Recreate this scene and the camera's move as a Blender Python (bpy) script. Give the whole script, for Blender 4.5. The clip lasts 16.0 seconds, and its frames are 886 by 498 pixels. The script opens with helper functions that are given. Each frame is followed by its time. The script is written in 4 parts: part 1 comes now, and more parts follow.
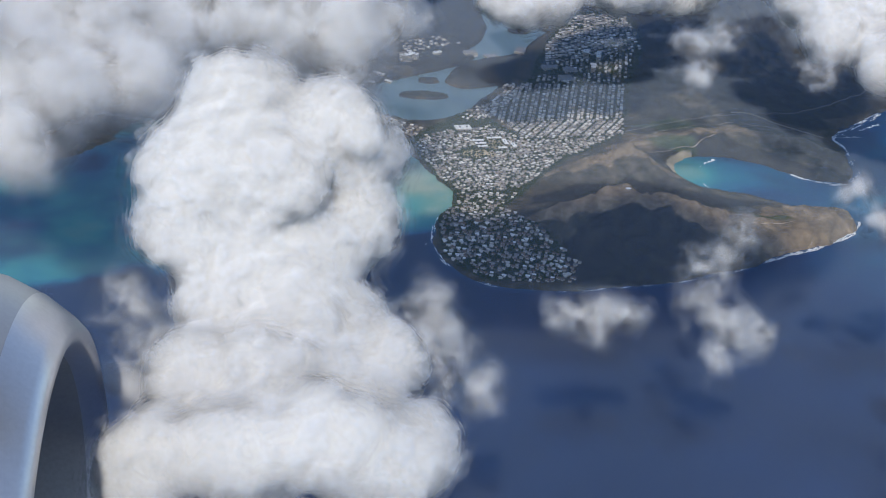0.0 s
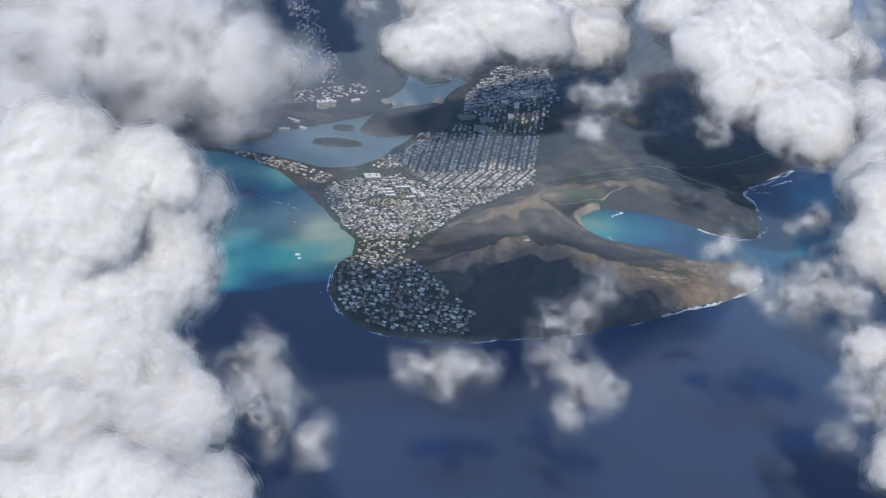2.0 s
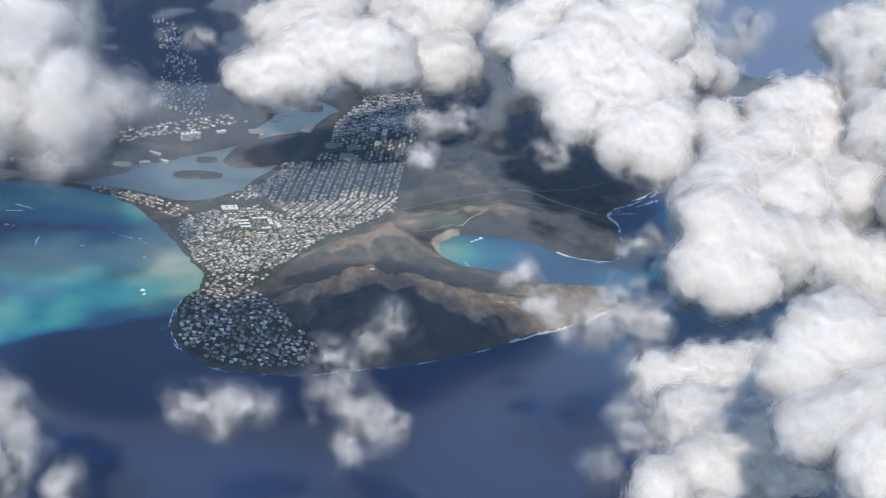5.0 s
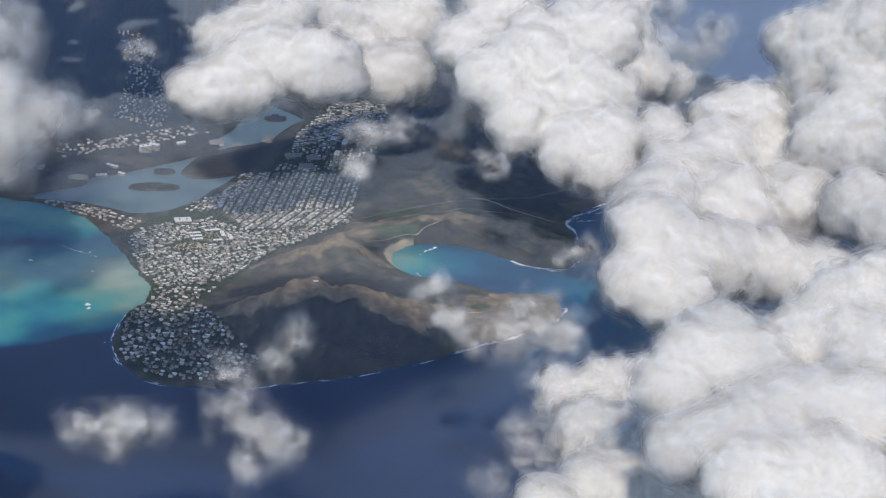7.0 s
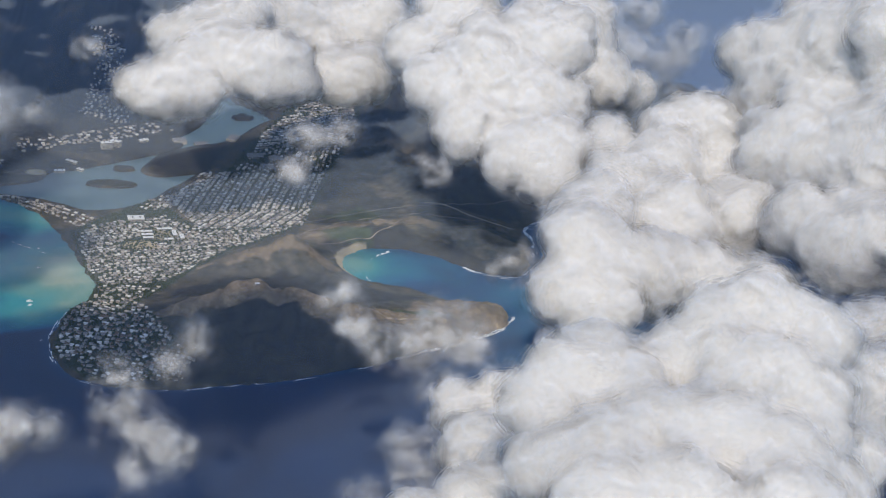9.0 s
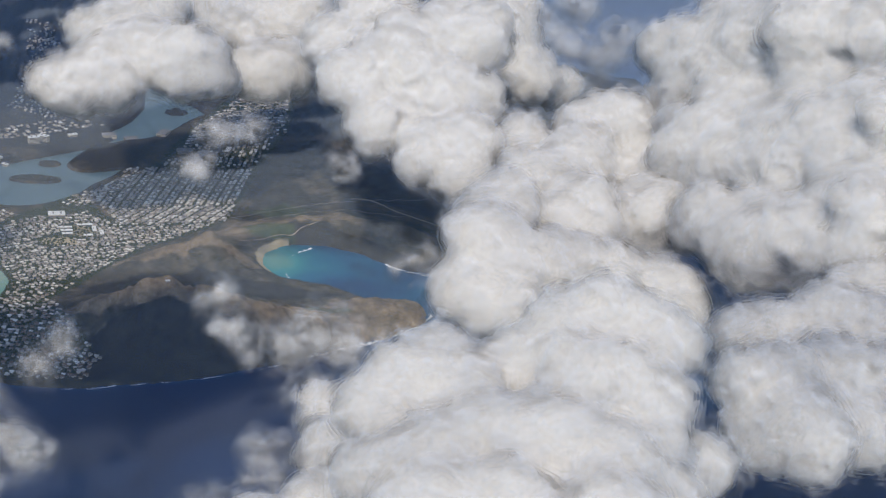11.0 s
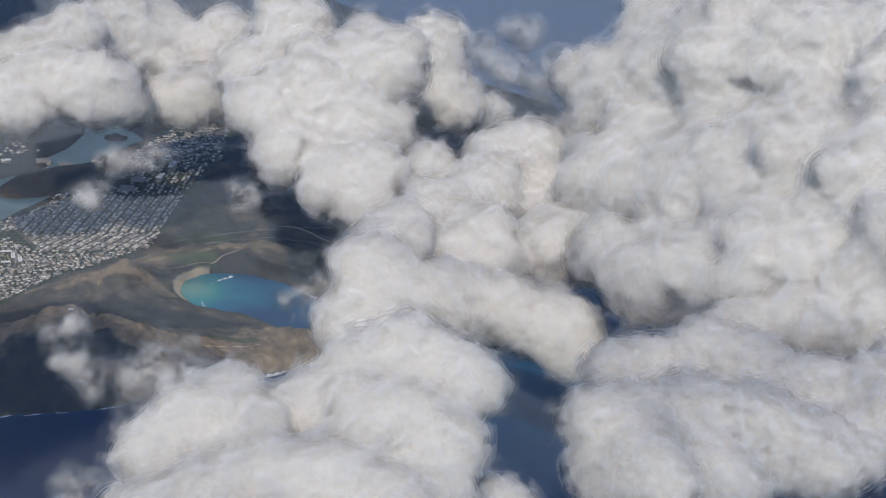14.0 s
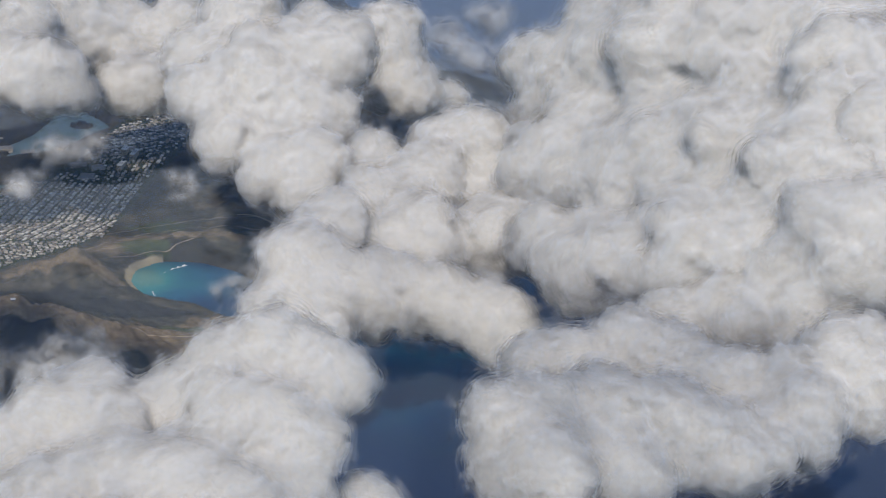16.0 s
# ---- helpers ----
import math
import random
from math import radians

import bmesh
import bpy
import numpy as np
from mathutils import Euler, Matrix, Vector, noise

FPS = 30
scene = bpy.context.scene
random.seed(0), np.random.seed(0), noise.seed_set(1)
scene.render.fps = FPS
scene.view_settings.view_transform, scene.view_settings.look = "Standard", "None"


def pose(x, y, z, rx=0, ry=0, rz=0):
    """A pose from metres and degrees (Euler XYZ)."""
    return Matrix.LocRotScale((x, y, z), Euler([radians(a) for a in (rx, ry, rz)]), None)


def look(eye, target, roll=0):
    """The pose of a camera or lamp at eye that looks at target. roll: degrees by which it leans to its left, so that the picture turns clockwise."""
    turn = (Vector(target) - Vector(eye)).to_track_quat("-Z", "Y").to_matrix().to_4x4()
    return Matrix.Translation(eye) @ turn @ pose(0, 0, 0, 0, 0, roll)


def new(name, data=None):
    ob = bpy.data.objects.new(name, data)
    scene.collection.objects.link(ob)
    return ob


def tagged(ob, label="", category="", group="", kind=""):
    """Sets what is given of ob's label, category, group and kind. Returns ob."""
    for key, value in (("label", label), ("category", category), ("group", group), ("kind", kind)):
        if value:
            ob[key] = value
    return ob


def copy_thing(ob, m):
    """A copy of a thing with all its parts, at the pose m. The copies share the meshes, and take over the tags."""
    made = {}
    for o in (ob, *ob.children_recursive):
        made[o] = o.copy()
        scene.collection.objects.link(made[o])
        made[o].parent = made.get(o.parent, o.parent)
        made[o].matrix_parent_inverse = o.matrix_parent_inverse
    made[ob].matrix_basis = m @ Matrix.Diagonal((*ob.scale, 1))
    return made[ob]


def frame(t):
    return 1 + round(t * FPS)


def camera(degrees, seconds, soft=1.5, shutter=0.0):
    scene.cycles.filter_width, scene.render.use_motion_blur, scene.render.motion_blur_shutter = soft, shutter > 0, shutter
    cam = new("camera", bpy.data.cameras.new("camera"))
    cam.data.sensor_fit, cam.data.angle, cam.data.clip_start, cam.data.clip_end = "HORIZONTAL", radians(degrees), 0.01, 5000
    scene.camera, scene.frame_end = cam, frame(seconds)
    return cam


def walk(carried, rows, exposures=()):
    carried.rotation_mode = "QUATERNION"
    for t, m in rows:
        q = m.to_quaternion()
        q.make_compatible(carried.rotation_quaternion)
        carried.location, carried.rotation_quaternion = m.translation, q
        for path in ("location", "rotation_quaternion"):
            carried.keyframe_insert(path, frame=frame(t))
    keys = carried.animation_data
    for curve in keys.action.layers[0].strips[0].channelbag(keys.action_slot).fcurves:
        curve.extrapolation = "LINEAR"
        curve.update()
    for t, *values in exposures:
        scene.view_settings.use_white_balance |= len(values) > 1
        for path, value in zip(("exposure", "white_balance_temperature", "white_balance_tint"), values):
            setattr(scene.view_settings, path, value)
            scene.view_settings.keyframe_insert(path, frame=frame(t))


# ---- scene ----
# One unit is five metres of the real coast: the camera's reach and pace hold the place to this scale.
cam = camera(32.272, 16.0, soft=1.1)
PATH = [
    (0, look((-295.71, -962.83, 471.46), (-143.03, -80.01, 27.25), 5.296)),
    (0.5, look((-282.58, -963.68, 473.02), (-134.17, -79.12, 30.82), 6.325)),
    (1, look((-269.42, -964.47, 474.56), (-130.04, -77.41, 34.45), 5.002)),
    (1.5, look((-256.25, -965.21, 476.09), (-120.91, -77.63, 35.75), 5.028)),
    (2, look((-243.05, -965.89, 477.61), (-73.33, -72.44, 61.76), 6.768)),
    (2.5, look((-229.82, -966.52, 479.12), (-39.18, -72.97, 72.63), 6.184)),
    (3, look((-216.57, -967.09, 480.61), (-30.26, -67.47, 85.70), 5.855)),
    (3.5, look((-203.30, -967.61, 482.10), (-18.06, -68.42, 85.68), 5.200)),
    (4, look((-190.01, -968.08, 483.57), (5.90, -71.46, 86.45), 5.461)),
    (4.2, look((-184.69, -968.25, 484.15), (13.49, -72.58, 86.02), 5.530)),
    (6.3, look((-128.57, -969.51, 490.18), (62.62, -73.13, 90.24), 6.200)),
    (6.5, look((-123.20, -969.58, 490.74), (66.96, -72.04, 92.93), 5.122)),
    (7, look((-109.77, -969.72, 492.14), (74.03, -71.07, 93.84), 4.818)),
    (7.5, look((-96.32, -969.80, 493.53), (85.07, -71.45, 93.45), 4.978)),
    (8, look((-82.84, -969.83, 494.90), (95.42, -71.10, 94.26), 5.043)),
    (8.2, look((-77.44, -969.82, 495.45), (100.32, -70.42, 96.11), 5.727)),
    (10.3, look((-20.55, -969.25, 501.07), (142.67, -67.78, 100.17), 5.615)),
    (10.5, look((-15.11, -969.14, 501.59), (147.53, -69.74, 95.85), 5.622)),
    (11, look((-1.50, -968.84, 502.90), (176.12, -71.22, 99.51), 6.232)),
    (11.5, look((12.14, -968.49, 504.19), (188.46, -70.27, 101.55), 6.260)),
    (12, look((25.80, -968.08, 505.46), (191.98, -67.84, 103.02), 5.932)),
    (12.5, look((39.49, -967.61, 506.73), (203.91, -66.34, 105.89), 6.259)),
    (13, look((53.19, -967.09, 507.98), (217.25, -64.89, 109.10), 6.312)),
    (13.5, look((66.92, -966.52, 509.22), (229.65, -62.66, 113.55), 6.438)),
    (14, look((80.67, -965.89, 510.45), (241.89, -60.10, 118.60), 6.084)),
    (14.5, look((94.45, -965.21, 511.67), (253.71, -58.33, 121.54), 6.231)),
    (15, look((108.25, -964.47, 512.88), (262.12, -56.85, 122.31), 6.747)),
    (15.5, look((122.07, -963.68, 514.07), (271.69, -55.59, 122.92), 6.406)),
    (16, look((135.91, -962.83, 515.25), (282.07, -59.41, 112.18), 5.676)),
]
walk(cam, PATH, [(0.0, -0.12, 6160, 10), (2.2, -0.07, 6300, 10), (4.2, 0.2, 6450, 10), (6.3, -0.06, 6560, 10), (8.2, -0.14, 6600, 10), (10.3, -0.22, 6640, 10), (16.0, -0.45, 6720, 10)])

# ---- light ----
scene.cycles.transparent_max_bounces = 96
SUN_FROM = Vector((-0.19, -0.68, 0.71)).normalized()
world = bpy.data.worlds.new("sky")
scene.world = world
world.use_nodes = True
wn = world.node_tree.nodes
sky = wn.new("ShaderNodeTexSky")
sky.sky_type = "NISHITA"
sky.sun_disc = False
sky.sun_elevation = math.asin(SUN_FROM.z)
sky.sun_rotation = math.atan2(SUN_FROM.x, SUN_FROM.y)
sky.altitude = 1500
wn["Background"].inputs["Strength"].default_value = 0.21
world.node_tree.links.new(sky.outputs[0], wn["Background"].inputs["Color"])
sun = new("sun", bpy.data.lights.new("sun", "SUN"))
sun.data.energy, sun.data.angle, sun.data.color = 3.6, radians(1.2), (1.0, 0.92, 0.81)
sun.matrix_world = look(SUN_FROM * 3000, (0, 0, 0))


# ---- materials ----
def material(name, rough=0.8):
    m = bpy.data.materials.new(name)
    m.use_nodes = True
    t = m.node_tree
    b = t.nodes["Principled BSDF"]
    b.inputs["Roughness"].default_value = rough
    b.inputs["Specular IOR Level"].default_value = 0.2
    return m, t, b


def node(t, kind, **inputs):
    n = t.nodes.new(kind)
    for k, v in inputs.items():
        n.inputs[k].default_value = v
    return n


def position(t):
    return t.nodes.new("ShaderNodeNewGeometry").outputs["Position"]


def grain(t, scale, detail=6.0, rough=0.6, where=None):
    n = node(t, "ShaderNodeTexNoise", Scale=scale, Detail=detail, Roughness=rough)
    t.links.new(where or position(t), n.inputs["Vector"])
    return n.outputs["Fac"]


def ramp(t, fac, *stops):
    n = t.nodes.new("ShaderNodeValToRGB")
    e = n.color_ramp.elements
    e[0].position, e[0].color = stops[0][0], (*stops[0][1], 1)
    e[1].position, e[1].color = stops[-1][0], (*stops[-1][1], 1)
    for p, c in stops[1:-1]:
        e.new(p).color = (*c, 1)
    t.links.new(fac, n.inputs["Fac"])
    return n.outputs["Color"]


def mixed(t, fac, a, b):
    n = t.nodes.new("ShaderNodeMix")
    n.data_type = "RGBA"
    for sock, v in ((n.inputs[0], fac), (n.inputs[6], a), (n.inputs[7], b)):
        if isinstance(v, (int, float)):
            sock.default_value = v
        elif isinstance(v, tuple):
            sock.default_value = (*v, 1)
        else:
            t.links.new(v, sock)
    return n.outputs[2]


def calc(t, op, a, b=0.0, clamp=False):
    n = t.nodes.new("ShaderNodeMath")
    n.operation = op
    n.use_clamp = clamp
    for sock, v in ((n.inputs[0], a), (n.inputs[1], b)):
        if isinstance(v, (int, float)):
            sock.default_value = v
        else:
            t.links.new(v, sock)
    return n.outputs[0]


def attr(t, name):
    n = t.nodes.new("ShaderNodeAttribute")
    n.attribute_name = name
    return n.outputs["Fac"]


def relief(t, b, fac, strength, distance):
    n = node(t, "ShaderNodeBump", Strength=strength, Distance=distance)
    t.links.new(fac, n.inputs["Height"])
    t.links.new(n.outputs[0], b.inputs["Normal"])


def plain(name, color, rough=0.7, metal=0.0, vary=0.15, scale=0.6):
    m, t, b = material(name, rough)
    dark = tuple(c * (1 - vary) for c in color)
    light = tuple(min(1, c * (1 + vary)) for c in color)
    t.links.new(ramp(t, grain(t, scale), (0.3, dark), (0.7, light)), b.inputs["Base Color"])
    b.inputs["Metallic"].default_value = metal
    return m


def roof_material(name, stops):
    m, t, b = material(name, 0.55)
    info = t.nodes.new("ShaderNodeNewGeometry")
    pick = t.nodes.new("ShaderNodeValToRGB")
    pick.color_ramp.interpolation = "CONSTANT"
    e = pick.color_ramp.elements
    e[0].color = (*stops[0], 1)
    e[1].position, e[1].color = 1 / len(stops), (*stops[1], 1)
    for i, c in enumerate(stops[2:]):
        e.new((i + 2) / len(stops)).color = (*c, 1)
    t.links.new(info.outputs["Random Per Island"], pick.inputs["Fac"])
    t.links.new(mixed(t, calc(t, "MULTIPLY", grain(t, 1.5), 0.35), pick.outputs[0], (0.3, 0.29, 0.27)), b.inputs["Base Color"])
    return m


# sea: deep blue, turquoise over sand and coral
SEA, t, b = material("sea_water", 0.35)
b.inputs["Specular IOR Level"].default_value = 0.24
shallow = attr(t, "shallow")
broken = calc(t, "ADD", shallow, calc(t, "MULTIPLY", calc(t, "SUBTRACT", grain(t, 0.03, 8, 0.65), 0.5), 0.5), True)
deep = ramp(t, grain(t, 0.006, 4), (0.35, (0.002, 0.014, 0.055)), (0.65, (0.003, 0.022, 0.085)))
tint = ramp(t, broken, (0.0, (0.002, 0.06, 0.18)), (0.3, (0.008, 0.135, 0.22)), (0.55, (0.04, 0.26, 0.27)), (0.8, (0.16, 0.31, 0.25)), (1.0, (0.32, 0.38, 0.29)))
sea_color = mixed(t, calc(t, "MULTIPLY", shallow, 5.0, True), deep, tint)
sea_color = mixed(t, attr(t, "murky"), sea_color, ramp(t, grain(t, 0.05), (0.3, (0.1, 0.15, 0.17)), (0.7, (0.13, 0.19, 0.2))))
t.links.new(sea_color, b.inputs["Base Color"])
relief(t, b, grain(t, 0.5, 8, 0.7), 0.25, 0.5)

HAZE, t, b = material("haze_sheet", 1.0)
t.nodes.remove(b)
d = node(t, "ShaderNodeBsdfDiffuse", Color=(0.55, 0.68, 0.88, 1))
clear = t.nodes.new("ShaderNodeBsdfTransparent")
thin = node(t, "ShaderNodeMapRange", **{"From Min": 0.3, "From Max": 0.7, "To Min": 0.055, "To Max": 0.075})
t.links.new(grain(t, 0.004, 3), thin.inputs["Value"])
# alpha grows northward, painting in haze that thickens with distance
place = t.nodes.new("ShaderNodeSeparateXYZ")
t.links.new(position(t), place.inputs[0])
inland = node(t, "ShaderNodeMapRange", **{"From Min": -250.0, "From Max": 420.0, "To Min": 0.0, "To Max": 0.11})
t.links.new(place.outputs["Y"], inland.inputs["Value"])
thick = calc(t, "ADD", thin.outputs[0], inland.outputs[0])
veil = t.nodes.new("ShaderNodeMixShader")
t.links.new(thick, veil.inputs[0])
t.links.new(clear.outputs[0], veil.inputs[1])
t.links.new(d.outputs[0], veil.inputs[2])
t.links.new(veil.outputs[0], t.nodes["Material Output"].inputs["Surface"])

# ground: scrub, dry grass on the ridges, gardens and streets, sand
GROUND, t, b = material("ground", 0.95)
b.inputs["Specular IOR Level"].default_value = 0.05
patches = grain(t, 0.045, 8, 0.62)
fine = calc(t, "ADD", calc(t, "MULTIPLY", grain(t, 0.7, 4, 0.6), 0.45), calc(t, "MULTIPLY", grain(t, 0.1, 7, 0.68), 0.55))
scrub = ramp(t, fine, (0.36, (0.035, 0.037, 0.03)), (0.5, (0.08, 0.074, 0.056)), (0.64, (0.18, 0.15, 0.105)))
drygrass = ramp(t, fine, (0.36, (0.1, 0.08, 0.055)), (0.5, (0.225, 0.172, 0.115)), (0.64, (0.38, 0.295, 0.2)))
ridge_dry = attr(t, "dry")
dry = calc(t, "MULTIPLY", ridge_dry, calc(t, "ADD", calc(t, "MULTIPLY", patches, 2.4), -0.3), True)
dry = calc(t, "ADD", dry, calc(t, "MULTIPLY", calc(t, "SUBTRACT", patches, 0.56), 1.2, True), True)
c = mixed(t, dry, scrub, drygrass)
streets = ramp(t, fine, (0.35, (0.035, 0.045, 0.028)), (0.52, (0.08, 0.085, 0.06)), (0.7, (0.22, 0.21, 0.18)))
# dark woods and scrub; the same colour also carries painted shade
c = mixed(t, attr(t, "forest_and_shade"), c, ramp(t, fine, (0.36, (0.022, 0.024, 0.023)), (0.64, (0.06, 0.058, 0.05))))
c = mixed(t, attr(t, "urban"), c, streets)
c = mixed(t, calc(t, "MULTIPLY", attr(t, "lawn"), 0.75), c, ramp(t, fine, (0.3, (0.035, 0.06, 0.03)), (0.7, (0.11, 0.14, 0.065))))
c = mixed(t, attr(t, "sand"), c, ramp(t, fine, (0.3, (0.42, 0.33, 0.2)), (0.7, (0.62, 0.52, 0.36))))
t.links.new(c, b.inputs["Base Color"])
relief(t, b, grain(t, 1.2, 6, 0.7), 0.45, 0.5)


def cloud_material(name, alpha, low, high, size, least=0.0):
    """Droplets that scatter light both ways; under alpha 1 a veil, torn open by noise of a given size."""
    m, t, b = material(name, 1.0)
    t.nodes.remove(b)
    col = (0.985, 0.985, 0.985, 1)
    d = node(t, "ShaderNodeBsdfDiffuse", Color=col)
    s = node(t, "ShaderNodeBsdfTranslucent", Color=col)
    mix = node(t, "ShaderNodeMixShader", Fac=0.2 if alpha >= 1 else 0.28)
    t.links.new(d.outputs[0], mix.inputs[1])
    t.links.new(s.outputs[0], mix.inputs[2])
    out = t.nodes["Material Output"]
    billow = t.nodes.new("ShaderNodeAttribute")
    billow.attribute_name = "billow"
    # droplets scatter light all ways: the facets are turned at random round the billow's face
    drops = t.nodes.new("ShaderNodeTexWhiteNoise")
    t.links.new(position(t), drops.inputs["Vector"])
    spin = t.nodes.new("ShaderNodeVectorMath")
    spin.operation = "MULTIPLY_ADD"
    spin.inputs[1].default_value, spin.inputs[2].default_value = (1.2, 1.2, 1.2), (-0.6, -0.6, -0.6)
    t.links.new(drops.outputs["Color"], spin.inputs[0])
    turn = t.nodes.new("ShaderNodeVectorMath")
    t.links.new(spin.outputs[0], turn.inputs[0])
    t.links.new(billow.outputs["Vector"], turn.inputs[1])
    unit = t.nodes.new("ShaderNodeVectorMath")
    unit.operation = "NORMALIZE"
    t.links.new(turn.outputs[0], unit.inputs[0])
    t.links.new(unit.outputs[0], d.inputs["Normal"])
    t.links.new(unit.outputs[0], s.inputs["Normal"])
    if alpha >= 1:
        t.links.new(mix.outputs[0], out.inputs["Surface"])
        return m
    clear = t.nodes.new("ShaderNodeBsdfTransparent")
    n = node(t, "ShaderNodeMapRange", **{"From Min": low, "From Max": high, "To Min": alpha * least, "To Max": alpha})
    n.interpolation_type = "SMOOTHSTEP"
    torn = node(t, "ShaderNodeTexNoise", Scale=1 / size, Detail=4.0, Roughness=0.55, Distortion=0.3)
    t.links.new(position(t), torn.inputs["Vector"])
    t.links.new(torn.outputs["Fac"], n.inputs["Value"])
    veil = t.nodes.new("ShaderNodeMixShader")
    t.links.new(n.outputs[0], veil.inputs[0])
    t.links.new(clear.outputs[0], veil.inputs[1])
    t.links.new(mix.outputs[0], veil.inputs[2])
    t.links.new(veil.outputs[0], out.inputs["Surface"])
    return m


CLOUD_BODY = cloud_material("cloud_body", 1.0, 0, 1, 9)
VEIL_STEPS = ((0.5, 0.0, 1.0), (0.45, 0.0, 1.0), (0.4, 0.12, 0.75), (0.36, 0.26, 0.45), (0.32, 0.34, 0.2), (0.28, 0.4, 0.05), (0.22, 0.45, 0.0), (0.18, 0.49, 0.0), (0.13, 0.52, 0.0))
NEAR_VEILS = [cloud_material("cloud_veil", a, lo, lo + 0.2, 8, least) for a, lo, least in VEIL_STEPS]
FAR_VEILS = [cloud_material("far_cloud_veil", a, lo, lo + 0.2, 14, least) for a, lo, least in VEIL_STEPS]
MIST_VEILS = [cloud_material("mist_veil", 0.3 - 0.021 * k, 0.16 + 0.024 * k, 0.46 + 0.024 * k, 24) for k in range(13)]
WISP_VEILS = [cloud_material("wisp_veil", a, lo, lo + 0.34, 12) for a, lo in ((0.2, 0.24), (0.19, 0.28), (0.17, 0.32), (0.14, 0.35), (0.11, 0.38), (0.08, 0.41), (0.06, 0.44))]
WHITE_PAINT = plain("white_paint", (0.78, 0.78, 0.76), 0.4)
FOAM = plain("sea_foam", (0.85, 0.88, 0.9), 0.9)
ROOFS = roof_material("roofs", [(0.76, 0.71, 0.63), (0.42, 0.39, 0.35), (0.24, 0.18, 0.14), (0.84, 0.81, 0.76), (0.16, 0.14, 0.13), (0.33, 0.31, 0.29), (0.6, 0.52, 0.42), (0.12, 0.11, 0.11)])
WALLS = plain("house_walls", (0.42, 0.38, 0.32), 0.8)
LEAVES = plain("leaves", (0.035, 0.05, 0.022), 0.9, vary=0.5, scale=0.3)
METAL = plain("engine_metal", (0.32, 0.325, 0.335), 0.38, 0.5, 0.05)
LIP_METAL = plain("polished_lip", (0.5, 0.5, 0.52), 0.28, 0.8, 0.05)
DARK_METAL = plain("intake_lining", (0.3, 0.3, 0.32), 0.5, 0.3, 0.08)


# ---- helpers of this scene ----
def lattice_noise(p, scale, seed):
    """Smooth noise from -1 to 1 at points p (n x 3)."""
    rng = np.random.RandomState(seed)
    table = rng.uniform(-1, 1, (32, 32, 32)).astype(np.float32)
    q = p / scale + 1000.0
    i = np.floor(q).astype(np.int32)
    f = (q - i).astype(np.float32)
    f = f * f * (3 - 2 * f)
    i &= 31
    j = (i + 1) & 31
    x0, y0, z0, x1, y1, z1 = i[:, 0], i[:, 1], i[:, 2], j[:, 0], j[:, 1], j[:, 2]
    fx, fy, fz = f[:, 0], f[:, 1], f[:, 2]
    a = table[x0, y0, z0] * (1 - fx) + table[x1, y0, z0] * fx
    b_ = table[x0, y1, z0] * (1 - fx) + table[x1, y1, z0] * fx
    c_ = table[x0, y0, z1] * (1 - fx) + table[x1, y0, z1] * fx
    d_ = table[x0, y1, z1] * (1 - fx) + table[x1, y1, z1] * fx
    return (a * (1 - fy) + b_ * fy) * (1 - fz) + (c_ * (1 - fy) + d_ * fy) * fz


def mesh_of(name, verts, faces, smooth=True):
    me = bpy.data.meshes.new(name)
    verts = np.asarray(verts, np.float32)
    faces = np.asarray(faces, np.int32)
    me.vertices.add(len(verts))
    me.vertices.foreach_set("co", verts.ravel())
    n, k = faces.shape
    me.loops.add(n * k)
    me.loops.foreach_set("vertex_index", faces.ravel())
    me.polygons.add(n)
    me.polygons.foreach_set("loop_start", np.arange(0, n * k, k, dtype=np.int32))
    me.polygons.foreach_set("use_smooth", np.full(n, smooth))
    me.update(calc_edges=True)
    return me


def thing(name, me, mat, parent=None, label="", category="", group="", kind=""):
    ob = new(name, me)
    if me is not None and mat is not None and not me.materials:
        me.materials.append(mat)
    if parent is not None:
        ob.parent = parent
    return tagged(ob, label, category, group, kind)


def part(name, bm, mat, parent, label=""):
    me = bpy.data.meshes.new(name)
    bm.to_mesh(me)
    bm.free()
    return thing(name, me, mat, parent, label)


